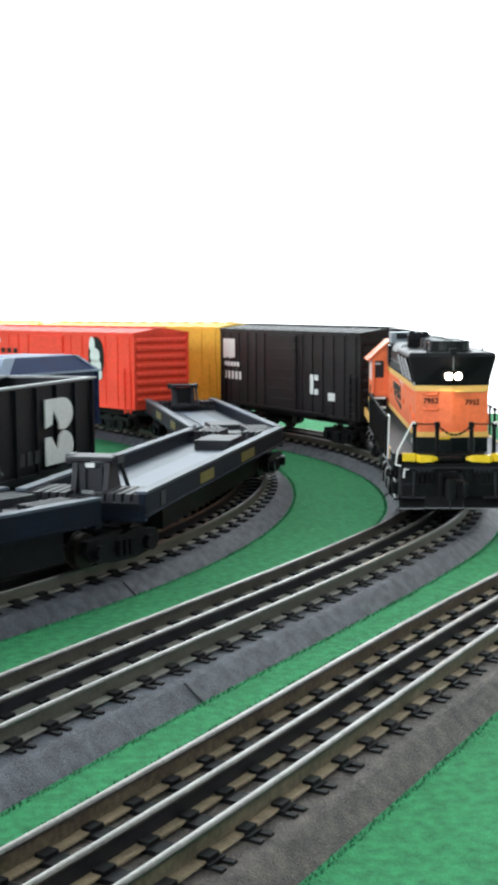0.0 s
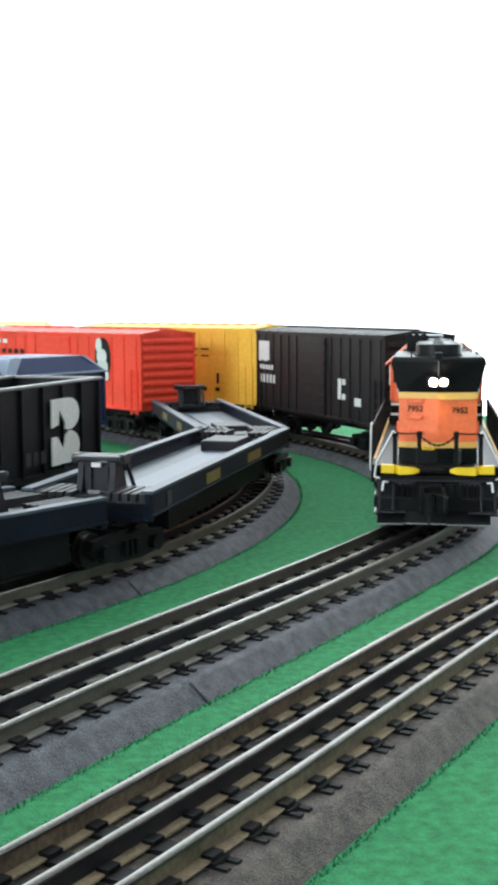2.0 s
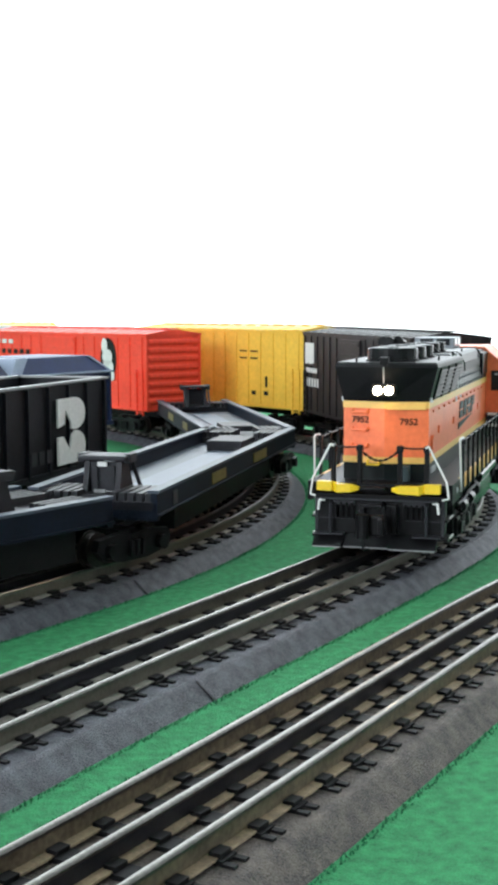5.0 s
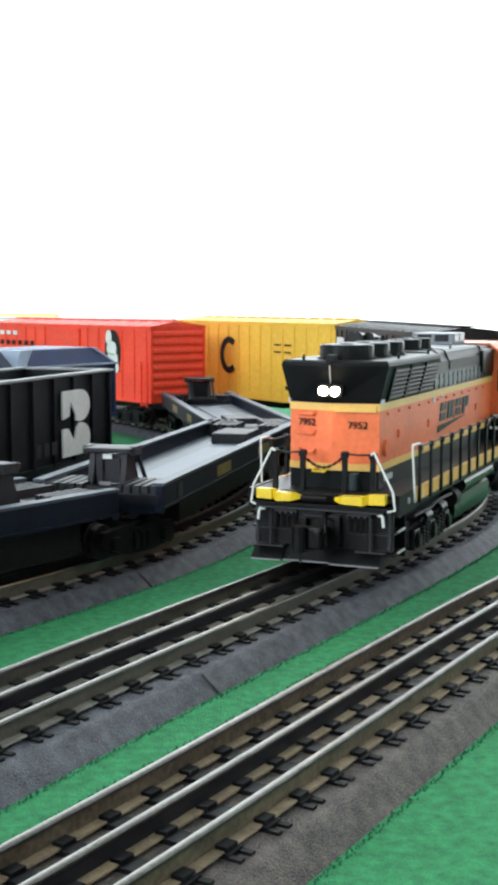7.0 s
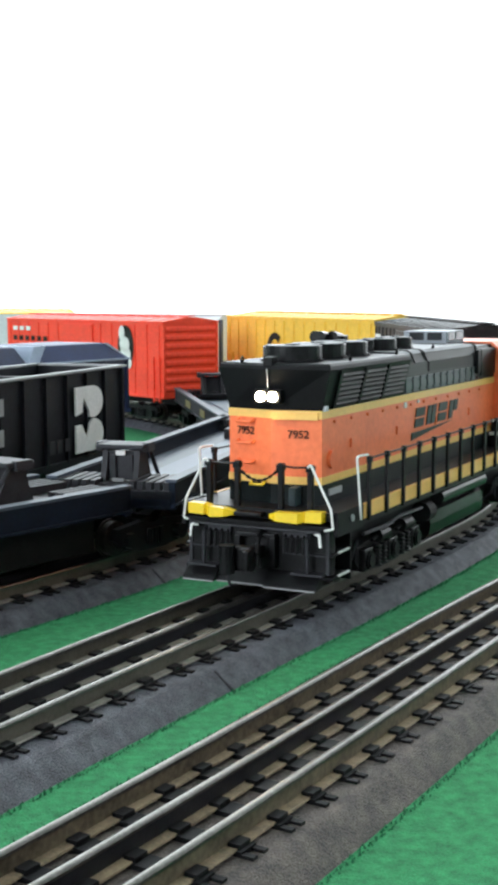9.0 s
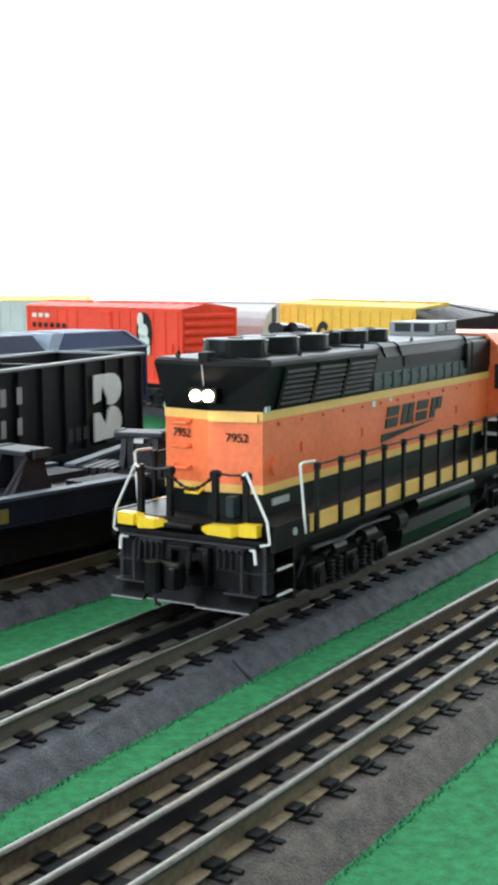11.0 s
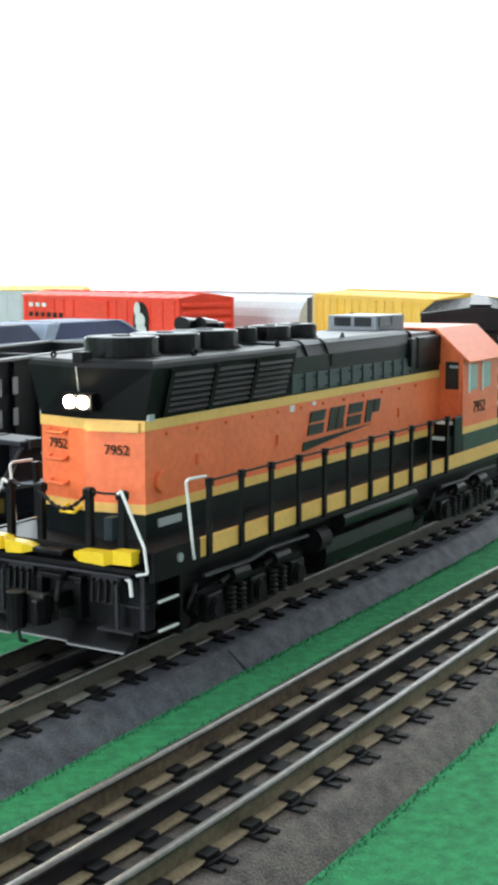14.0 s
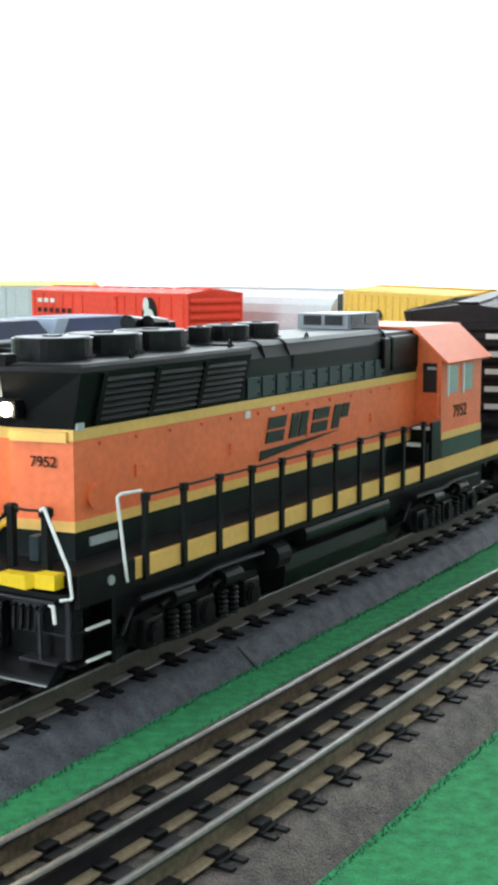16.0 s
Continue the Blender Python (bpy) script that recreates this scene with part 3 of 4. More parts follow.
        flat(bm, [(-0.1095, 0.0585), (-0.1105, 0.0618), (-0.135, 0.0623), (-0.168, 0.0630), (-0.135, 0.0606)], y)
        part("herald_swoosh", bm, "herald", loco)
        # side handrail and stanchions
        bm = bmesh.new()
        box(bm, -0.0010, 0.0010, *sorted((s * 0.0340, s * 0.0352)), 0.0368, 0.0605)
        box(bm, -0.0013, 0.0013, *sorted((s * 0.0338, s * 0.0357)), 0.0595, 0.0620, bevel=0.0003)
        post = mesh("stanchion", bm, "black")
        for k in range(11):
            ob = new("stanchion", post)
            ob.parent = loco
            ob.matrix_local = pose(-0.0235 - k * 0.0193, 0, 0)
        bm = bmesh.new()
        wire(bm, [(-0.0225, s * 0.0347, 0.0611), (-0.2170, s * 0.0347, 0.0611)], 0.0004, 6)
        part("handrail", bm, "black", loco)
        bm = bmesh.new()
        wire(bm, [(-0.0215, s * 0.0347, 0.0628), (-0.0120, s * 0.0347, 0.0632), (-0.0105, s * 0.0347, 0.0625), (-0.0135, s * 0.0352, 0.0400), (-0.0142, s * 0.0350, 0.0382)], 0.0005, 7)
        part("step_handrail", bm, "white", loco, "white wire step handrail")
        bm = bmesh.new()
        wire(bm, [(0.0060, s * 0.0214, 0.0602), (0.0062, s * 0.0228, 0.0612), (0.0065, s * 0.0312, 0.0450), (0.0065, s * 0.0322, 0.0375), (0.0085, s * 0.0295, 0.0370)], 0.0005, 7)
        part("step_handrail", bm, "white", loco, "white wire step handrail")
        bm = bmesh.new()
        wire(bm, [(0.0075, s * 0.0252, 0.0352), (0.0088, s * 0.0275, 0.0352), (0.0088, s * 0.0280, 0.0305)], 0.0006, 7)
        part("uncoupling_lever", bm, "white", loco)
        for yy in (0.0094, 0.0218):
            bm = bmesh.new()
            box(bm, 0.0030, 0.0052, s * yy - 0.0011, s * yy + 0.0011, 0.0432, 0.0610, bevel=0.0003)
            box(bm, 0.0026, 0.0057, s * yy - 0.0015, s * yy + 0.0015, 0.0582, 0.0606, bevel=0.0003)
            part("end_post", bm, "black", loco)
        bm = bmesh.new()
        wire(bm, [(0.0045, s * 0.0094, 0.0600), (0.0050, s * 0.0156, 0.0597), (0.0045, s * 0.0218, 0.0600)], 0.0004, 6)
        part("end_handrail", bm, "black", loco)
        bm = bmesh.new()
        inner_y = 0.0062 if s > 0 else 0.0092
        loft(bm, [[(x - 0.0042, s * y, z0), (x, s * y, z0), (x, s * y, z1), (x - 0.0042, s * y, z1)] for y, x, z0, z1 in ((inner_y, 0.0082, 0.0402, 0.0416), (inner_y + 0.0035, 0.0102, 0.0394, 0.0428), (0.0190, 0.0102, 0.0390, 0.0430), (0.0212, 0.0082, 0.0396, 0.0436), (0.0218, 0.0094, 0.0396, 0.0438), (0.0286, 0.0094, 0.0398, 0.0440))])
        part("footboard", bm, "bright_yellow", loco, "bright yellow end footboard")
        for z in (0.0275, 0.0185):
            st = quick("step", "black", loco, (-0.0110, 0.0055, *sorted((s * 0.0235, s * 0.0318)), z - 0.0010, z))
            quick("step_edge", "white", st, (-0.0095, 0.0008, *sorted((s * 0.0317, s * 0.0324)), z - 0.0002, z + 0.0005))
        quick("step_back", "black", loco, (-0.0125, -0.0110, *sorted((s * 0.0220, s * 0.0318)), 0.0150, 0.0405))
    # end details
    bm = bmesh.new()
    pts = [(0.0052, 0.0094 - 0.0188 * k / 16, 0.0590 - 0.0052 * math.sin(math.pi * k / 16)) for k in range(17)]
    for k, (a, b) in enumerate(zip(pts, pts[1:])):
        tube(bm, a, b, 0.00065 if k % 2 else 0.0004, 6)
    part("safety_chain", bm, "black", loco)
    for z in (0.0752, 0.0668, 0.0590):
        bm = bmesh.new()
        wire(bm, [(face_x(0.0155), -0.0155, z + 0.001), (face_x(0.0160) + 0.002, -0.0160, z), (face_x(0.0085) + 0.002, -0.0085, z), (face_x(0.008), -0.008, z + 0.001)], 0.0006, 6)
        part("grab_iron", bm, "orange", loco)
    tilt = math.degrees(math.atan(SLANT))
    for y in (0.0112, -0.0118):
        lettering("7952", 0.0043, "dark_text", loco, pose(face_x(y) + 0.0007, y, 0.0708 if y > 0 else 0.0715, 90, 0, 90 + (tilt if y > 0 else -tilt)))
    for s in (-1, 1):
        quick("class_lamp", "silver", loco, (-0.0135, -0.0105, *sorted((s * 0.0198, s * 0.0214)), 0.0800, 0.0820))
    hl = quick("headlight_housing", "black", loco, (RIDGE, RIDGE + 0.0037, -0.0058, 0.0058, 0.0830, 0.0884), bevel=0.0006)
    for y in (-0.0026, 0.0026):
        bm = bmesh.new()
        tube(bm, (RIDGE + 0.0034, y, 0.0857), (RIDGE + 0.0044, y, 0.0857), 0.0019, 16)
        part("headlight", bm, "lamp", hl, "lit warm white headlight")
    bm = bmesh.new()
    wire(bm, [(RIDGE + 0.0026, 0, 0.0890), (RIDGE + 0.0038, 0, 0.0965)], 0.00022, 5)
    part("seam_wire", bm, "silver", loco)
    quick("marker_bracket", "black", loco, (RIDGE - 0.002, RIDGE + 0.003, -0.002, 0.002, 0.0975, 0.1010), bevel=0.0004)
    bm = bmesh.new()
    loft(bm, [[(face_x(y) - 0.001, y, 0.0766), (face_x(y) + 0.0013, y, 0.0766), (face_x(y) + 0.0013, y, 0.0796), (face_x(y) - 0.001, y, 0.0796)] for y in (0.0012, 0.0190)])
    part("number_board", bm, "yellow", loco)
    bm = bmesh.new()
    wire(bm, [(RIDGE - 0.0010, -0.0080, 0.0525), (RIDGE + 0.0036, -0.0075, 0.0510), (RIDGE + 0.0036, -0.0020, 0.0510), (RIDGE, -0.0020, 0.0525)], 0.0005, 6)
    part("hand_hold", bm, "bright_yellow", loco)
    quick("drop_step", "black", loco, (0.003, 0.0105, -0.0082, 0.0036, 0.0402, 0.0420), bevel=0.0006)
    quick("control_stand", "doorgrey", loco, (RIDGE - 0.002, RIDGE + 0.0030, 0.0090, 0.0122, 0.0432, 0.0505), bevel=0.0004)
    # pilot, hoses, plow
    quick("pilot", "gear", loco, (0.0, 0.0050, -0.0305, 0.0305, 0.0190, 0.0378), bevel=0.0008)
    quick("pilot_top", "soot", loco, (0.0, 0.0075, -0.0315, 0.0315, 0.0368, 0.0382))
    for y0, y1 in ((-0.0305, -0.0165), (0.0050, 0.0270), (-0.0165, 0.0050)):
        d = 0.0022 if y0 != -0.0165 else 0.0
        bm = bmesh.new()
        prism(bm, [(0.0040, 0.0180), (0.0050, 0.0195), (0.0085 + d, 0.0146), (0.0090 + d, 0.0136), (0.0050, 0.0145)], y0, y1)
        pl = part("plow", bm, "gear", loco, "black snow plow blade with a worn edge")
        quick("plow_edge", "hitchpale", pl, (0.0089 + d, 0.0094 + d, y0 + 0.0003, y1 - 0.0003, 0.0135, 0.0140))
    for s in (-1, 1):
        for k in range(4):
            y = s * (0.0125 + k * 0.0026)
            bm = bmesh.new()
            wire(bm, [(0.0050, y, 0.0345), (0.0073, y, 0.0330), (0.0078, y, 0.0270)], 0.0007, 6)
            part("air_hose", bm, "gear", loco)
        bm = bmesh.new()
        wire(bm, [(0.0050, s * 0.0222, 0.0350), (0.0083, s * 0.0222, 0.0330), (0.0083, s * 0.0224, 0.0190)], 0.0008, 6)
        part("brake_hose", bm, "hitch", loco)
        quick("pilot_bracket", "hitch", loco, (0.0048, 0.0058, *sorted((s * 0.0120, s * 0.0290)), 0.0262, 0.0268))
    bm = bmesh.new()
    wire(bm, [(0.0083, -0.0275, 0.0360), (0.0083, 0.0275, 0.0360)], 0.00055, 6)
    part("uncoupling_bar", bm, "hitch", loco)
    bm = bmesh.new()
    box(bm, 0.0040, 0.0185, -0.0026, 0.0026, 0.0236, 0.0288, bevel=0.0006)
    box(bm, 0.0170, 0.0215, -0.0055, 0.0050, 0.0212, 0.0308, bevel=0.0012)
    tube(bm, (0.0232, -0.0040, 0.0206), (0.0232, -0.0040, 0.0314), 0.0030, 12)
    box(bm, 0.0205, 0.0250, 0.0030, 0.0056, 0.0222, 0.0300, bevel=0.0008)
    part("coupler", bm, "gear", loco, "black knuckle coupler")
    bm = bmesh.new()
    wire(bm, [(0.0225, -0.0040, 0.0206), (0.0215, -0.0040, 0.0160), (0.0190, -0.0040, 0.0150)], 0.0006, 6)
    part("coupler_pin", bm, "hitch", loco)
    for y in (-0.0075, 0.0075):
        quick("coupler_pocket", "gear", loco, (0.0045, 0.0085, y - 0.0012, y + 0.0012, 0.0205, 0.0325), bevel=0.0004)
    quick("pocket_plate", "gear", loco, (0.0045, 0.0080, -0.0085, 0.0085, 0.0320, 0.0338), bevel=0.0004)
    bm = bmesh.new()
    wire(bm, [(0.0060, 0.0020, 0.0345), (0.0110, 0.0030, 0.0325), (0.0150, 0.0045, 0.0270), (0.0155, 0.0050, 0.0220)], 0.0010, 8)
    part("train_line_hose", bm, "gear", loco)
    for s in (-1, 1):
        quick("hose_manifold", "hitch", loco, (0.0048, 0.0066, *sorted((s * 0.0112, s * 0.0215)), 0.0328, 0.0352), bevel=0.0004)
        quick("pilot_edge", "hitch", loco, (0.0046, 0.0058, *sorted((s * 0.0288, s * 0.0304)), 0.0195, 0.0366), bevel=0.0003)
        quick("pilot_ledge", "hitch", loco, (0.0050, 0.0100, *sorted((s * 0.0160, s * 0.0290)), 0.0192, 0.0200))
    coupler(loco, -0.316, -1, 0.0241)
    # tank and trucks
    bm = bmesh.new()
    a = [(math.cos(k * math.tau / 20), math.sin(k * math.tau / 20)) for k in range(20)]
    loft(bm, [[(x, 0.0296 * (abs(c) ** 0.55) * (1 if c > 0 else -1), 0.0200 + 0.0095 * (abs(d) ** 0.55) * (1 if d > 0 else -1)) for c, d in a] for x in (-0.112, -0.193)])
    part("fuel_tank", bm, "gloss", loco)
    for s in (-1, 1):
        bm = bmesh.new()
        tube(bm, (-0.122, s * 0.0292, 0.0312), (-0.190, s * 0.0292, 0.0312), 0.0034, 14)
        part("air_reservoir", bm, "gloss", loco)
        bm = bmesh.new()
        tube(bm, (-0.1105, s * 0.0285, 0.0270), (-0.1020, s * 0.0285, 0.0270), 0.0046, 14)
        part("sander_valve", bm, "soot", loco)
    bogie(loco, -0.058, 3, 0.0275, WHEEL, 0.0105, 0.0255)
    bogie(loco, -0.250, 3, 0.0275, WHEEL, 0.0105, 0.0255)
    # true size; the trucks stay down on the rails
    for me in {o.data for o in loco.children_recursive}:
        me.transform(Matrix.Scale(SCALE, 4))
    for o in loco.children_recursive:
        o.location *= SCALE
        if o.parent == loco and not o.name.startswith("truck"):
            o.location.z += DROP
        if o.name.startswith("wheel"):
            o.location.y = math.copysign(0.0172, o.location.y)
    return loco


loco = locomotive()


# ---- freight cars: origin at the middle, on the rail tops ----
def marks(name, mat, parent, y, rects, label=""):
    """Painted bars on a side wall at y."""
    for x0, x1, z0, z1 in rects:
        quick(name, mat, parent, (x0, x1, *sorted((y, y + (0.0004 if y > 0 else -0.0004))), z0, z1), label=label)


def boxcar(label, paint, length, half=0.0325, eave=0.0985, ridge=0.1025, floor=0.0245, roof=None, doors=True, group="", door_mat=None):
    car = thing("boxcar", label, "boxcar", group)
    h = length / 2
    quick("body", paint, car, (-h, h, -half, half, floor, eave))
    bm = bmesh.new()
    loft(bm, [[(x, -half - 0.001, eave - 0.0008), (x, half + 0.001, eave - 0.0008), (x, half + 0.001, eave + 0.0006), (x, 0.006, ridge), (x, -0.006, ridge), (x, -half - 0.001, eave + 0.0006)] for x in (-h - 0.001, h + 0.001)])
    r = part("roof", bm, roof or paint, car)
    bm = bmesh.new()
    loft(bm, [[(q, half + 0.0012, eave + 0.0004), (q, half + 0.0012, eave + 0.0012), (q, 0, ridge + 0.0008), (q, -half - 0.0012, eave + 0.0012), (q, -half - 0.0012, eave + 0.0004), (q, 0, ridge)] for q in (-0.0008, 0.0008)])
    repeat("roof_rib", bm, roof or paint, r, [pose(-h + 0.012 + k * (length - 0.024) / 12, 0, 0) for k in range(13)])
    quick("running_board", roof or paint, r, (-h, h, -0.006, 0.006, ridge + 0.0006, ridge + 0.0016))
    for s in (-1, 1):
        bm = bmesh.new()
        box(bm, -0.0008, 0.0008, *sorted((s * half, s * (half + 0.0009))), floor + 0.003, eave - 0.003)
        xs = [-h + 0.006 + k * (length - 0.012) / 14 for k in range(15)]
        repeat("side_rib", bm, paint, car, [pose(x, 0, 0) for x in xs if abs(x) > 0.030 or not doors])
        quick("top_rail", paint, car, (-h, h, *sorted((s * half, s * (half + 0.0008))), eave - 0.003, eave - 0.001))
        quick("bottom_rail", paint, car, (-h, h, *sorted((s * half, s * (half + 0.0008))), floor, floor + 0.0025))
        if doors:
            d = quick("door", door_mat or paint, car, (-0.028, 0.028, *sorted((s * half, s * (half + 0.0018))), floor + 0.003, eave - 0.004), bevel=0.0003)
            bm = bmesh.new()
            box(bm, -0.026, 0.026, *sorted((s * (half + 0.0017), s * (half + 0.0026))), 0, 0.0022)
            repeat("door_rib", bm, door_mat or paint, d, [pose(0, 0, floor + 0.010 + k * 0.0095) for k in range(7)])
            quick("door_rail", paint, car, (-0.03, 0.085, *sorted((s * half, s * (half + 0.0026))), floor + 0.0015, floor + 0.0030))
        for x in (-h + 0.004, h - 0.014):
            bm = bmesh.new()
            for q in (x, x + 0.010):
                box(bm, q - 0.0005, q + 0.0005, *sorted((s * half, s * (half + 0.0018))), floor - 0.004, floor + 0.040)
            for k in range(6):
                z = floor - 0.002 + k * 0.008
                box(bm, x, x + 0.010, *sorted((s * (half + 0.0010), s * (half + 0.0018))), z, z + 0.0008)
            part("ladder", bm, paint, car)
    for d in (-1, 1):
        bm = bmesh.new()
        loft(bm, [[(d * h, y, 0), (d * (h + 0.0016), y, 0.0018), (d * (h + 0.0016), y, 0.0042), (d * h, y, 0.0060)] for y in (-half + 0.003, half - 0.003)])
        repeat("end_rib", bm, paint, car, [pose(0, 0, floor + 0.006 + k * (eave - floor - 0.008) / 8) for k in range(8)])
        for y in (-half, half - 0.0022):
            quick("end_post", paint, car, (*sorted((d * h, d * (h + 0.0012))), y, y + 0.0022, floor, eave))
        coupler(car, d * (h - 0.002), d)
        bogie(car, d * (h - 0.045), 2, 0.036, SMALL_WHEEL, 0.0085, 0.023)
    quick("underframe", "soot", car, (-h + 0.01, h - 0.01, -0.010, 0.010, floor - 0.008, floor), (-0.05, 0.05, -0.024, 0.024, floor - 0.005, floor), (-0.03, 0.0, 0.010, 0.022, floor - 0.012, floor))
    return car


def lettered_ring(bm, cx, cz, rx, rz, t, a0, a1, y, n=28):
    for k in range(n):
        a, b = (radians(a0 + (a1 - a0) * q / n) for q in (k, k + 1))
        flat(bm, [(cx + rx * math.cos(a), cz + rz * math.sin(a)), (cx + rx * math.cos(b), cz + rz * math.sin(b)), (cx + (rx - t) * math.cos(b), cz + (rz - t) * math.sin(b)), (cx + (rx - t) * math.cos(a), cz + (rz - t) * math.sin(a))], y)


# black boxcar behind the locomotive; its right side (y < 0) shows first
black_car = boxcar("black ribbed toy boxcar with white lettering blocks", "boxblack", 0.28, eave=0.1005, ridge=0.1045, group="moving freight train")
marks("white_panel", "lettering", black_car, -0.0334, [(-0.131 + k * 0.0070, -0.1250 + k * 0.0070, 0.071 + 0.001 * (k % 2), 0.091) for k in range(4)])
marks("lettering_bar", "lettering", black_car, -0.0334, [(-0.128 + k * 0.0072, -0.1230 + k * 0.0072, 0.063, 0.0675) for k in range(5)] + [(-0.128 + k * 0.0085, -0.1235 + k * 0.0085, 0.050, 0.058) for k in range(5)])
marks("lettering_bar", "lettering", black_car, -0.0334, [(0.055, 0.061, 0.044, 0.062), (0.063, 0.070, 0.057, 0.062), (0.063, 0.070, 0.044, 0.049), (0.088, 0.100, 0.040, 0.047)])
marks("lettering_bar", "lettering", black_car, 0.0334, [(0.088 - k * 0.004, 0.120 - k * 0.003, 0.050 + k * 0.0095, 0.0535 + k * 0.0095) for k in range(5)])
bm = bmesh.new()
for k in range(5):
    box(bm, 0.1430, 0.1436, 0.010, 0.026 - 0.002 * (k % 2), 0.050 + k * 0.0092, 0.0528 + k * 0.0092)
part("lettering_bar", bm, "lettering", black_car)
# yellow boxcar with a round dark letter
yellow_car = boxcar("yellow toy boxcar with a dark round emblem", "boxyellow", 0.28, eave=0.1020, ridge=0.1060, group="moving freight train", doors=False)
bm = bmesh.new()
lettered_ring(bm, -0.036, 0.068, 0.0165, 0.0190, 0.0065, 50, 310, -0.0336)
part("round_emblem", bm, "dark_text", yellow_car, "dark open ring emblem")
marks("lettering_bar", "dark_text", yellow_car, -0.0334, [(0.045, 0.056, 0.080, 0.0815), (0.045, 0.056, 0.073, 0.0745), (0.062, 0.073, 0.080, 0.0815), (0.062, 0.073, 0.073, 0.0745), (0.064, 0.070, 0.037, 0.041), (0.083, 0.089, 0.037, 0.041), (0.085, 0.088, 0.045, 0.056)])


def white_hopper():
    car = thing("covered_hopper", "dull white rounded covered hopper toy car", "hopper car", "moving freight train")
    bm = bmesh.new()
    ring = lambda x: [(x, 0.032 * math.sin(a) * (1.0 if abs(math.cos(a)) < 0.8 else 0.98), 0.064 + 0.038 * math.cos(a) * (abs(math.cos(a)) ** -0.25 if abs(math.cos(a)) > 0.05 else 1)) for a in (k * math.tau / 24 for k in range(24))]
    loft(bm, [ring(x) for x in (-0.135, 0.135)])
    part("body", bm, "boxwhite", car, smooth=False)
    bm = bmesh.new()
    for k in range(4):
        x = -0.1 + k * 0.066
        prism(bm, [(x - 0.024, 0.030), (x + 0.024, 0.030), (x + 0.008, 0.012), (x - 0.008, 0.012)], -0.02, 0.02)
    part("hopper_bay", bm, "boxwhite", car)
    quick("roof_walk", "boxwhite", car, (-0.134, 0.134, -0.008, 0.008, 0.1015, 0.1035))
    for d in (-1, 1):
        ep = quick("end_platform", "deck", car, (*sorted((d * 0.134, d * 0.150)), -0.031, 0.031, 0.022, 0.026))
        for y in (-0.031, 0.027):
            quick("end_brace", "deck", ep, (*sorted((d * 0.146, d * 0.149)), y, y + 0.004, 0.024, 0.098))
    for d in (-1, 1):
        coupler(car, d * 0.148, d)
        bogie(car, d * 0.110, 2, 0.036, SMALL_WHEEL, 0.0085, 0.023)
    return car


white_car = white_hopper()
TRAIN = ((black_car, 0.28, 0.432), (yellow_car, 0.28, 0.727), (white_car, 0.30, 1.043))


# ---- parked cars ----
def red_boxcar():
    car = boxcar("bright red toy boxcar with a black and white oval emblem, parked", "red", 0.30, half=0.0335, eave=0.0985, ridge=0.1030)
    bm = bmesh.new()
    a = [(k * math.tau / 28) for k in range(28)]
    flat(bm, [(0.088 + 0.0135 * math.cos(q), 0.074 + 0.0205 * math.sin(q)) for q in a], -0.0348)
    part("oval_emblem", bm, "dark_text", car, "black oval emblem")
    bm = bmesh.new()
    for cx, cz, rx, rz in ((0.082, 0.087, 0.005, 0.0075), (0.087, 0.076, 0.0085, 0.0075), (0.0915, 0.066, 0.006, 0.006), (0.095, 0.057, 0.004, 0.005), (0.084, 0.068, 0.004, 0.005)):
        flat(bm, [(cx + rx * math.cos(q), cz + rz * math.sin(q)) for q in a], -0.0353)
    part("emblem_figure", bm, "lettering", car, "white blotchy emblem shape")
    marks("lettering_bar", "lettering", car, -0.0345, [(-0.135 + k * 0.014, -0.126 + k * 0.014, 0.086, 0.0905) for k in range(3)])
    marks("lettering_bar", "dark_text", car, -0.0345, [(-0.135 + k * 0.013, -0.128 + k * 0.013, 0.075, 0.080) for k in range(6)])
    return car


red_car = red_boxcar()


def parked_yellow():
    car = boxcar("yellow-roofed toy boxcar with a white end, parked", "boxwhite", 0.30, eave=0.0985, ridge=0.1040, roof="boxyellow")
    return car


far_car = parked_yellow()


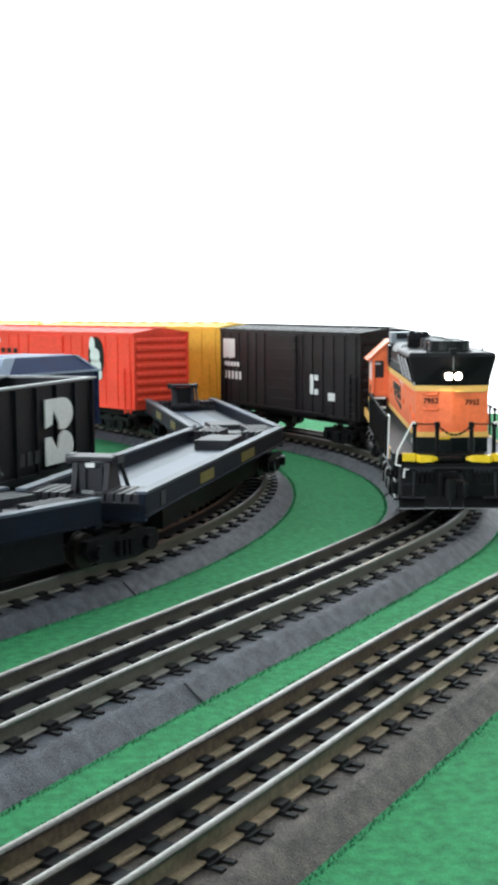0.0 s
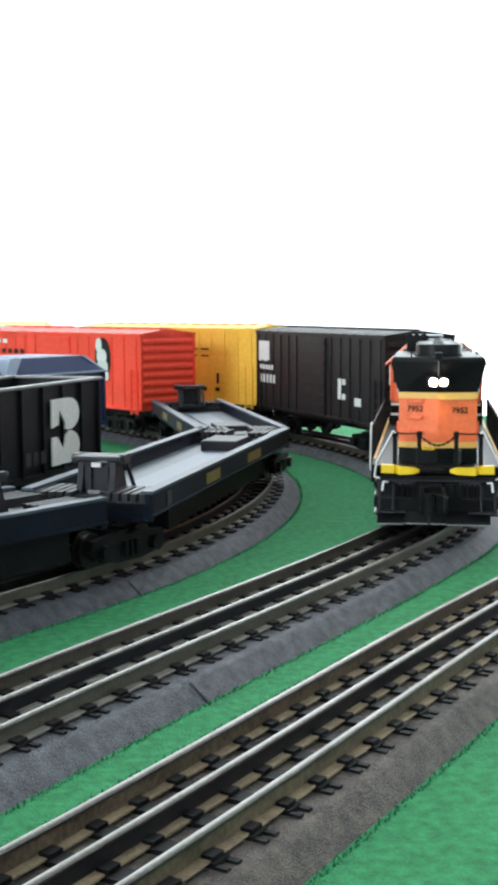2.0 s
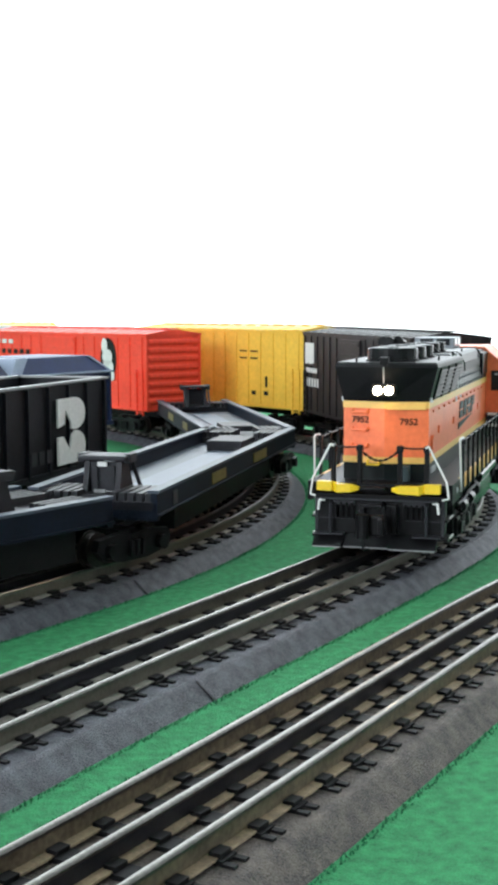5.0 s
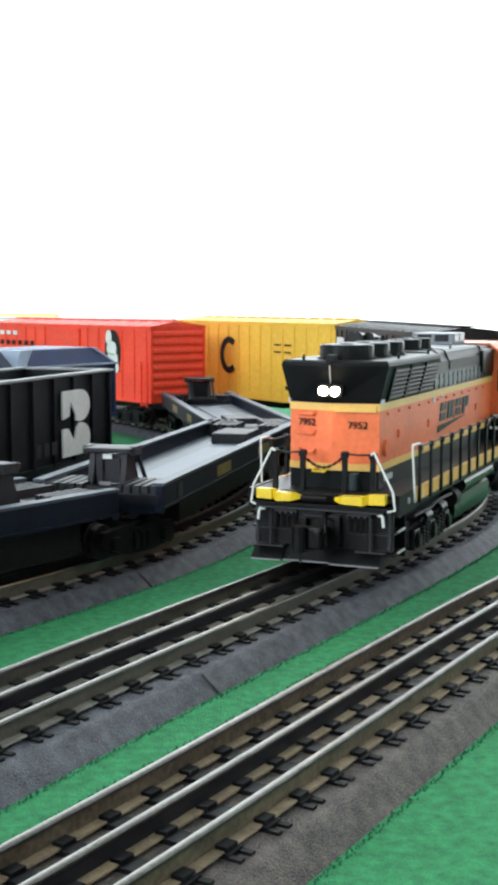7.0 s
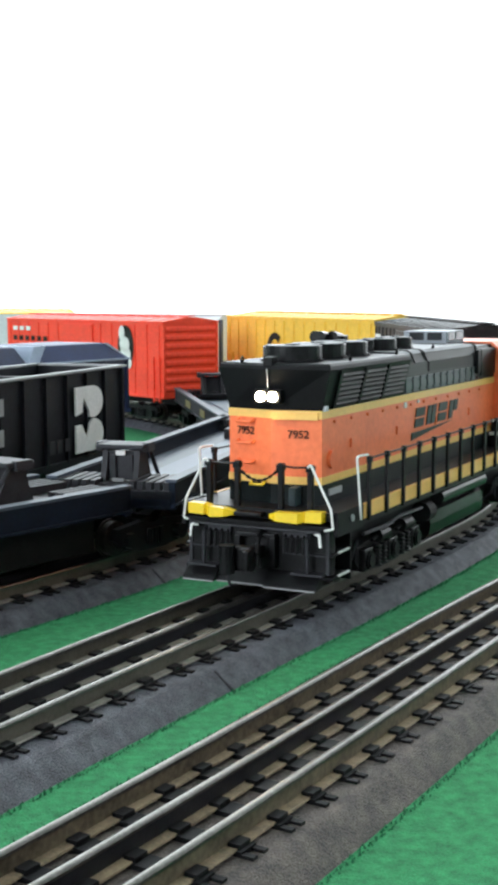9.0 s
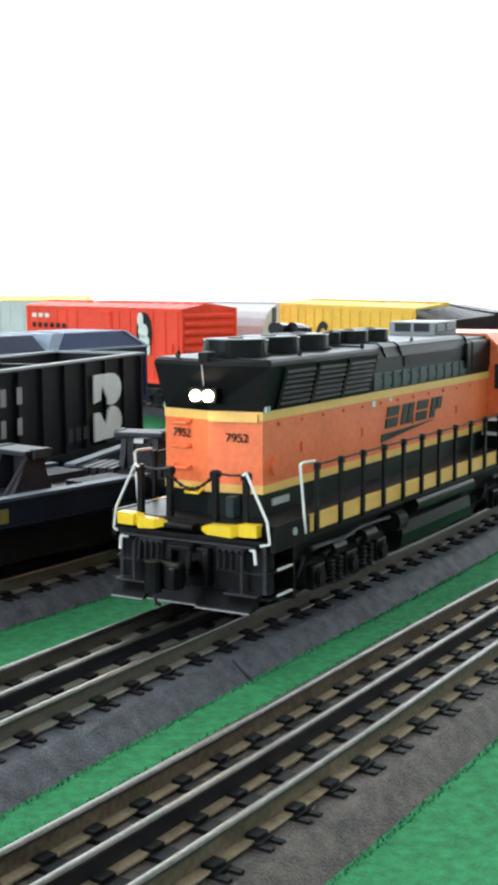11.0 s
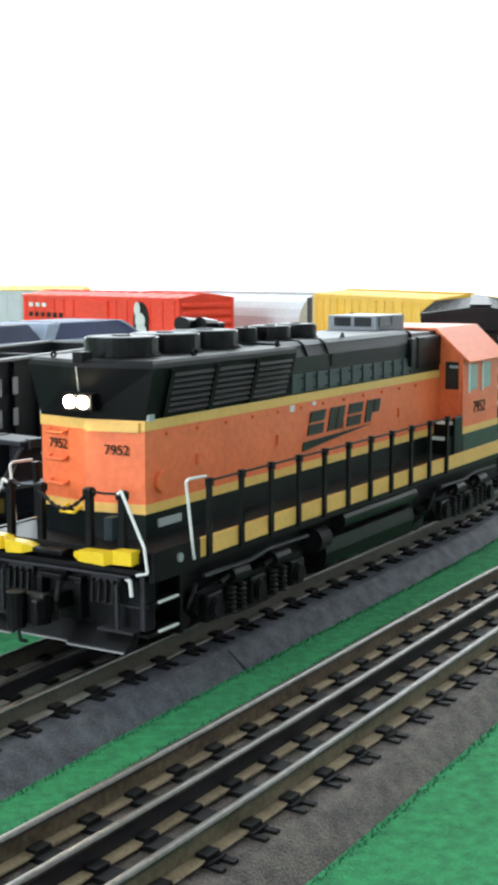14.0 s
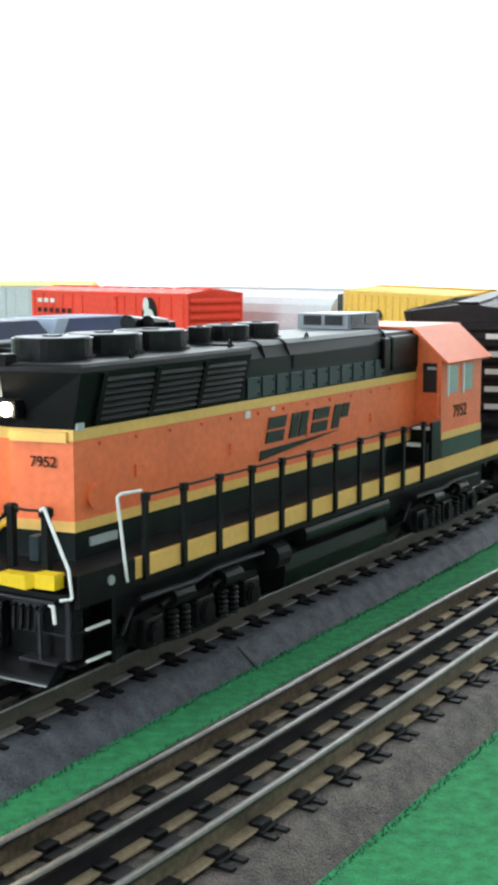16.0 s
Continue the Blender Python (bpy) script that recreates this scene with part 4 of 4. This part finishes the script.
def hopper(label, paint, length, half, top, floor=0.030, rim="hitchpale"):
    car = thing("open_hopper", label, "hopper car", "parked hopper cars")
    h = length / 2
    t = 0.0014
    for s in (-1, 1):
        quick("side", paint, car, (-h, h, *sorted((s * (half - t), s * half)), floor, top))
        bm = bmesh.new()
        prism(bm, [(-0.0012, floor - 0.002), (0.0012, floor - 0.002), (0.0012, top - 0.002), (-0.0012, top - 0.002)], *sorted((s * half, s * (half + 0.0022))))
        repeat("side_rib", bm, paint, car, [pose(-h + 0.004 + k * (length - 0.008) / 10, 0, 0) for k in range(11)])
        quick("top_rim", rim, car, (-h - 0.001, h + 0.001, *sorted((s * (half - t - 0.0012), s * (half + 0.0026))), top - 0.0010, top + 0.0004))
        quick("bottom_sill", paint, car, (-h, h, *sorted((s * (half - 0.003), s * (half + 0.0018))), floor - 0.0035, floor))
    for d in (-1, 1):
        quick("end_wall", paint, car, (*sorted((d * (h - t), d * h)), -half, half, floor, top))
        quick("end_rim", rim, car, (*sorted((d * (h - 0.003), d * (h + 0.001))), -half, half, top - 0.0010, top + 0.0004))
        bm = bmesh.new()
        prism(bm, [(d * (h - 0.002), top - 0.018), (d * (h - 0.055), floor + 0.001), (d * (h - 0.055), floor), (d * (h - 0.002), top - 0.020)], -half + t, half - t)
        part("slope_sheet", bm, paint, car)
        bm = bmesh.new()
        for y in (-half + 0.004, half - 0.014):
            for q in (y, y + 0.010):
                box(bm, *sorted((d * h, d * (h + 0.002))), q - 0.0005, q + 0.0005, floor - 0.004, top - 0.004)
            for k in range(7):
                z = floor + k * 0.0072
                box(bm, *sorted((d * (h + 0.001), d * (h + 0.002))), y, y + 0.010, z, z + 0.0008)
        part("ladder", bm, paint, car)
        coupler(car, d * (h - 0.002), d)
        bogie(car, d * (h - 0.040), 2, 0.036, SMALL_WHEEL, 0.0085, 0.023)
    quick("floor_sheet", paint, car, (-h, h, -half, half, floor - 0.003, floor))
    for k in range(2):
        x = (k - 0.5) * length * 0.38
        quick("cross_brace", paint, car, (x - 0.0022, x + 0.0022, -half, half, top - 0.006, top - 0.003))
    bm = bmesh.new()
    for k in range(3):
        x = (k - 1) * length * 0.22
        prism(bm, [(x - 0.026, floor - 0.003), (x + 0.026, floor - 0.003), (x + 0.008, floor - 0.019), (x - 0.008, floor - 0.019)], -half + 0.008, half - 0.008)
    part("hopper_bay", bm, paint, car)
    return car


bn = hopper("black open-top toy hopper car with a white double-loop emblem", "hopper", 0.28, 0.0325, 0.078, floor=0.024)
bm = bmesh.new()
a = [k * math.pi / 14 for k in range(15)]
Y, X0, Z0 = -0.0356, 0.062, 0.0475
flat(bm, [(X0, Z0 + 0.0030), (X0, Z0 + 0.0205), (X0 + 0.022, Z0 + 0.0205)] + [(X0 + 0.024 + 0.015 * math.sin(q), Z0 + 0.0104 + 0.0101 * math.cos(q)) for q in a] + [(X0 + 0.0190, Z0 + 0.0012), (X0 + 0.0185, Z0 + 0.0050), (X0 + 0.0105, Z0 + 0.0135), (X0 + 0.0090, Z0 + 0.0045)], Y - 0.0004, 0.0012)
flat(bm, [(X0, Z0 - 0.0030), (X0 + 0.0075, Z0 - 0.0030), (X0 + 0.0160, Z0 - 0.0120), (X0 + 0.0195, Z0 - 0.0030)] + [(X0 + 0.024 + 0.015 * math.sin(q), Z0 - 0.0104 + 0.0101 * math.cos(q)) for q in a] + [(X0 + 0.022, Z0 - 0.0205), (X0, Z0 - 0.0205)], Y - 0.0004, 0.0012)
part("emblem", bm, "lettering", bn, "white double-loop emblem with a dark zigzag")
marks("lettering_bar", "hitchpale", bn, -0.0348, [(-0.136 + k * 0.0175, -0.1305 + k * 0.0175, 0.0585, 0.0680) for k in range(7)] + [(-0.136 + k * 0.0175, -0.1310 + k * 0.0175, 0.0415, 0.0510) for k in range(7)])
marks("lettering_bar", "hitch", bn, -0.0348, [(0.028 + k * 0.010, 0.035 + k * 0.010, 0.030, 0.038) for k in range(3)])
blue = hopper("blue toy hopper car with raised sloping sheets and pale edges", "blue", 0.28, 0.0325, 0.0720, rim="paleblue")


def raised_sheet(x0, x1, lean0, lean1, mat, label):
    """A sloping-sided upper body from the rim to the crest; its ends lean in by lean0 and lean1."""
    bm = bmesh.new()
    low = [(x0, -0.0312), (x1, -0.0312), (x1, 0.0312), (x0, 0.0312)]
    top = [(x0 + lean0, -0.0270), (x1 - lean1, -0.0270), (x1 - lean1, 0.0270), (x0 + lean0, 0.0270)]
    loft(bm, [[(x, y, 0.0722) for x, y in low], [(x, y, 0.0848) for x, y in top], [(x + (0.001 if x < 0 else -0.001), y * 0.95, 0.0856) for x, y in top]])
    return part("raised_sheet", bm, mat, blue, label)


raised_sheet(-0.134, 0.018, 0.012, 0.010, "blue", "dark blue raised sheet")
raised_sheet(0.032, 0.1385, 0.010, 0.024, "loadblue", "mid-blue raised sheet with a sloping end")
# the end sheet's pale colour paints in light falling on the sloping end
for x0, x1, lean, name in ((0.019, 0.029, 0.010, "pale_brace"), (0.1385, 0.1395, -0.024, "pale_end_sheet")):
    bm = bmesh.new()
    loft(bm, [[(x0, -0.0316, 0.0722), (x1 + 0.002, -0.0316, 0.0722), (x1 + 0.002, 0.0300, 0.0722), (x0, 0.0300, 0.0722)], [(x0 + lean, -0.0282, 0.0852), (x1 + lean + 0.003, -0.0282, 0.0852), (x1 + lean + 0.003, 0.0270, 0.0852), (x0 + lean, 0.0270, 0.0852)]])
    part(name, bm, "paleblue", blue, "pale sloping brace")


def platform(label, length, half=0.033, low_end=0.030):
    """A low articulated flat with raised sills, a pale centre strip and trailer hitches."""
    car = thing("flat_car", label, "flat car", "articulated flat cars")
    h = length / 2
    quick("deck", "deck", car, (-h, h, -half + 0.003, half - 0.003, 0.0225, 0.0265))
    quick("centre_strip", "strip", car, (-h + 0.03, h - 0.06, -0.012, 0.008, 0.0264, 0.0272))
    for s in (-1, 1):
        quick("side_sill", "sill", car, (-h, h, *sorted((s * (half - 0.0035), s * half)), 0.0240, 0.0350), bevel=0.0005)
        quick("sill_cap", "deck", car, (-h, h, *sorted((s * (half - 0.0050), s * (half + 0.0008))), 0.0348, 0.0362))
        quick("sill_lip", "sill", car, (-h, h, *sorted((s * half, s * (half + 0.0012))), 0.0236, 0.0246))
        y = s * (half + 0.0001)
        marks("reporting_mark", "dullyellow", car, y, [(h * 0.20, h * 0.42, 0.0258, 0.0318), (-h * 0.40, -h * 0.22, 0.0258, 0.0318)])
        marks("lettering_bar", "hitch", car, y, [(-h + 0.025, -h + 0.033, 0.0255, 0.0325)])
    # second, lower box is an added dark filler for the shade under the deck
    quick("centre_sill", "soot", car, (-h, h, -0.0125, 0.0125, 0.0190, 0.0226), (-h + 0.072, h - low_end, -0.0200, 0.0200, 0.0050, 0.0226))
    for d in (-1, 1):
        quick("end_beam", "sill", car, (*sorted((d * (h - 0.004), d * h)), -half, half, 0.0215, 0.0300))
        for k in range(5):
            for y in (-0.0295 + k * 0.0045, 0.0085 + k * 0.0045):
                quick("tread_plate", "hitch", car, (*sorted((d * (h - 0.030), d * (h - 0.001))), y, y + 0.0030, 0.0300, 0.0345))
        quick("end_shelf", "hitch", car, (*sorted((d * (h - 0.032), d * h)), -0.031, 0.031, 0.0262, 0.0304))
    return car


def hitch(parent, x, d):
    """A trailer hitch: two cheek plates leaning to a post, a front plate, a flat head plate and its latch."""
    bm = bmesh.new()
    for y0, y1 in ((-0.0098, -0.0070), (0.0070, 0.0098)):
        prism(bm, [(x - d * 0.013, 0.0322), (x + d * 0.010, 0.0322), (x + d * 0.0070, 0.0400), (x + d * 0.0050, 0.0478), (x - d * 0.0040, 0.0490), (x - d * 0.0075, 0.0420)], y0, y1)
    box(bm, *sorted((x + d * 0.0020, x + d * 0.0045)), -0.0072, 0.0072, 0.0330, 0.0475)
    for y in (-0.0045, 0.0045):
        box(bm, *sorted((x + d * 0.0044, x + d * 0.0060)), y - 0.0016, y + 0.0016, 0.0335, 0.0455)
    ob = part("trailer_hitch", bm, "hitch", parent, "upright dark grey trailer hitch")
    quick("head_plate", "hitch", ob, (x - 0.0085, x + 0.0085, -0.0125, 0.0125, 0.0486, 0.0510), bevel=0.0007)
    quick("head_ear", "hitch", ob, (x - 0.0040, x + 0.0060, -0.0140, -0.0105, 0.0470, 0.0516), (x - 0.0040, x + 0.0060, 0.0105, 0.0140, 0.0470, 0.0516), bevel=0.0005)
    quick("base_plate", "hitch", ob, (x - 0.016, x + 0.016, -0.0135, 0.0135, 0.0300, 0.0325), bevel=0.0005)
    quick("latch", "lettering", ob, (*sorted((x + d * 0.0060, x + d * 0.0070)), -0.0024, 0.0024, 0.0455, 0.0478))
    quick("latch_foot", "hitchpale", ob, (*sorted((x + d * 0.0100, x + d * 0.0110)), -0.0030, 0.0030, 0.0328, 0.0345))
    for y in (-0.0112, 0.0112):
        bm = bmesh.new()
        tube(bm, (x - d * 0.006, y, 0.0480), (x - d * 0.020, y, 0.0318), 0.0011, 8)
        part("brace", bm, "hitch", ob)
    return ob


flat_near = platform("navy and grey low articulated toy flat car with a trailer hitch", 0.30, low_end=0.012)
hitch(flat_near, 0.100, 1)
flat_mid = platform("navy and grey low articulated toy flat car with yellow marks", 0.338)
hitch(flat_mid, -0.148, -1)
quick("wheel_chock", "hitch", flat_mid, (0.085, 0.125, -0.013, 0.012, 0.0268, 0.0340), bevel=0.001)
flat_far = platform("navy and grey low articulated toy flat car on the bend", 0.30, low_end=0.056)
hitch(flat_far, 0.128, 1)
quick("wheel_chock", "hitch", flat_far, (-0.110, -0.075, -0.013, 0.012, 0.0268, 0.0340), bevel=0.001)
for f, xs in ((flat_near, (-0.11, 0.172)), (flat_mid, (0.17,)), (flat_far, (0.125,))):
    for x in xs:
        bogie(f, x, 2, 0.036, SMALL_WHEEL, 0.0085, 0.023)


def on_track(curve, s, half):
    """The pose of a car whose two trucks stand on the curve, half apart from its middle."""
    a, b = curve.at(s - half), curve.at(s + half)
    return pose((a[0] + b[0]) / 2, (a[1] + b[1]) / 2, 0, 0, 0, math.degrees(math.atan2(b[1] - a[1], b[0] - a[0])))


flat_near.matrix_basis = pose(-0.1838, 0.4926, 0, 0, 0, 54)
flat_mid.matrix_basis = pose(-0.0440, 0.7840, 0, 0, 0, 77.1)
flat_far.matrix_basis = pose(-0.0370, 1.0880, 0, 0, 0, 101)
red_car.matrix_basis = pose(-0.1830, 1.3710, 0, 0, 0, -49)
far_car.matrix_basis = pose(-0.45, 1.87, 0, 0, 0, -2)
bn.matrix_basis = pose(-0.1770, 0.7370, 0, 0, 0, 72.6)
blue.matrix_basis = pose(-0.2270, 0.9785, 0, 0, 0, 58)


# ---- what moves: how far up the middle track the locomotive's leading truck stands ----
TRUCKS = (-0.058 * SCALE, -0.250 * SCALE)
LOCO_ROWS = (
    (0, 0.2680), (0.5, 0.2542), (1, 0.2405), (1.5, 0.2275), (2, 0.2145), (2.5, 0.2003), (3, 0.1860), (3.5, 0.1726), (4, 0.1590),
    (6.5, 0.0921), (7, 0.0754), (7.5, 0.0614), (8, 0.0455), (8.5, 0.0300), (9, 0.0127), (11.5, -0.0582), (12, -0.0687), (12.5, -0.0785),
    (13, -0.0890), (13.5, -0.1020), (14, -0.1166), (14.5, -0.1268), (15, -0.1347), (15.5, -0.1451), (16, -0.1575),
)


def loco_pose(s):
    """Both trucks on the middle track, the leading one at s."""
    ax, ay, _ = middle.at(s)
    gap = TRUCKS[0] - TRUCKS[1]
    rear = s + gap
    for _ in range(4):
        bx, by, _ = middle.at(rear)
        rear += gap - math.hypot(ax - bx, ay - by)
    bx, by, _ = middle.at(rear)
    h = math.atan2(ay - by, ax - bx)
    return pose(ax - TRUCKS[0] * math.cos(h), ay - TRUCKS[0] * math.sin(h), 0, 0, 0, math.degrees(h))


def motions():
    walk(loco, [(t, loco_pose(s)) for t, s in LOCO_ROWS])
    for car, length, back in TRAIN:
        walk(car, [(t, on_track(middle, s + back, length * 0.35) @ pose(0, 0, 0, 0, 0, 180)) for t, s in LOCO_ROWS])


motions()
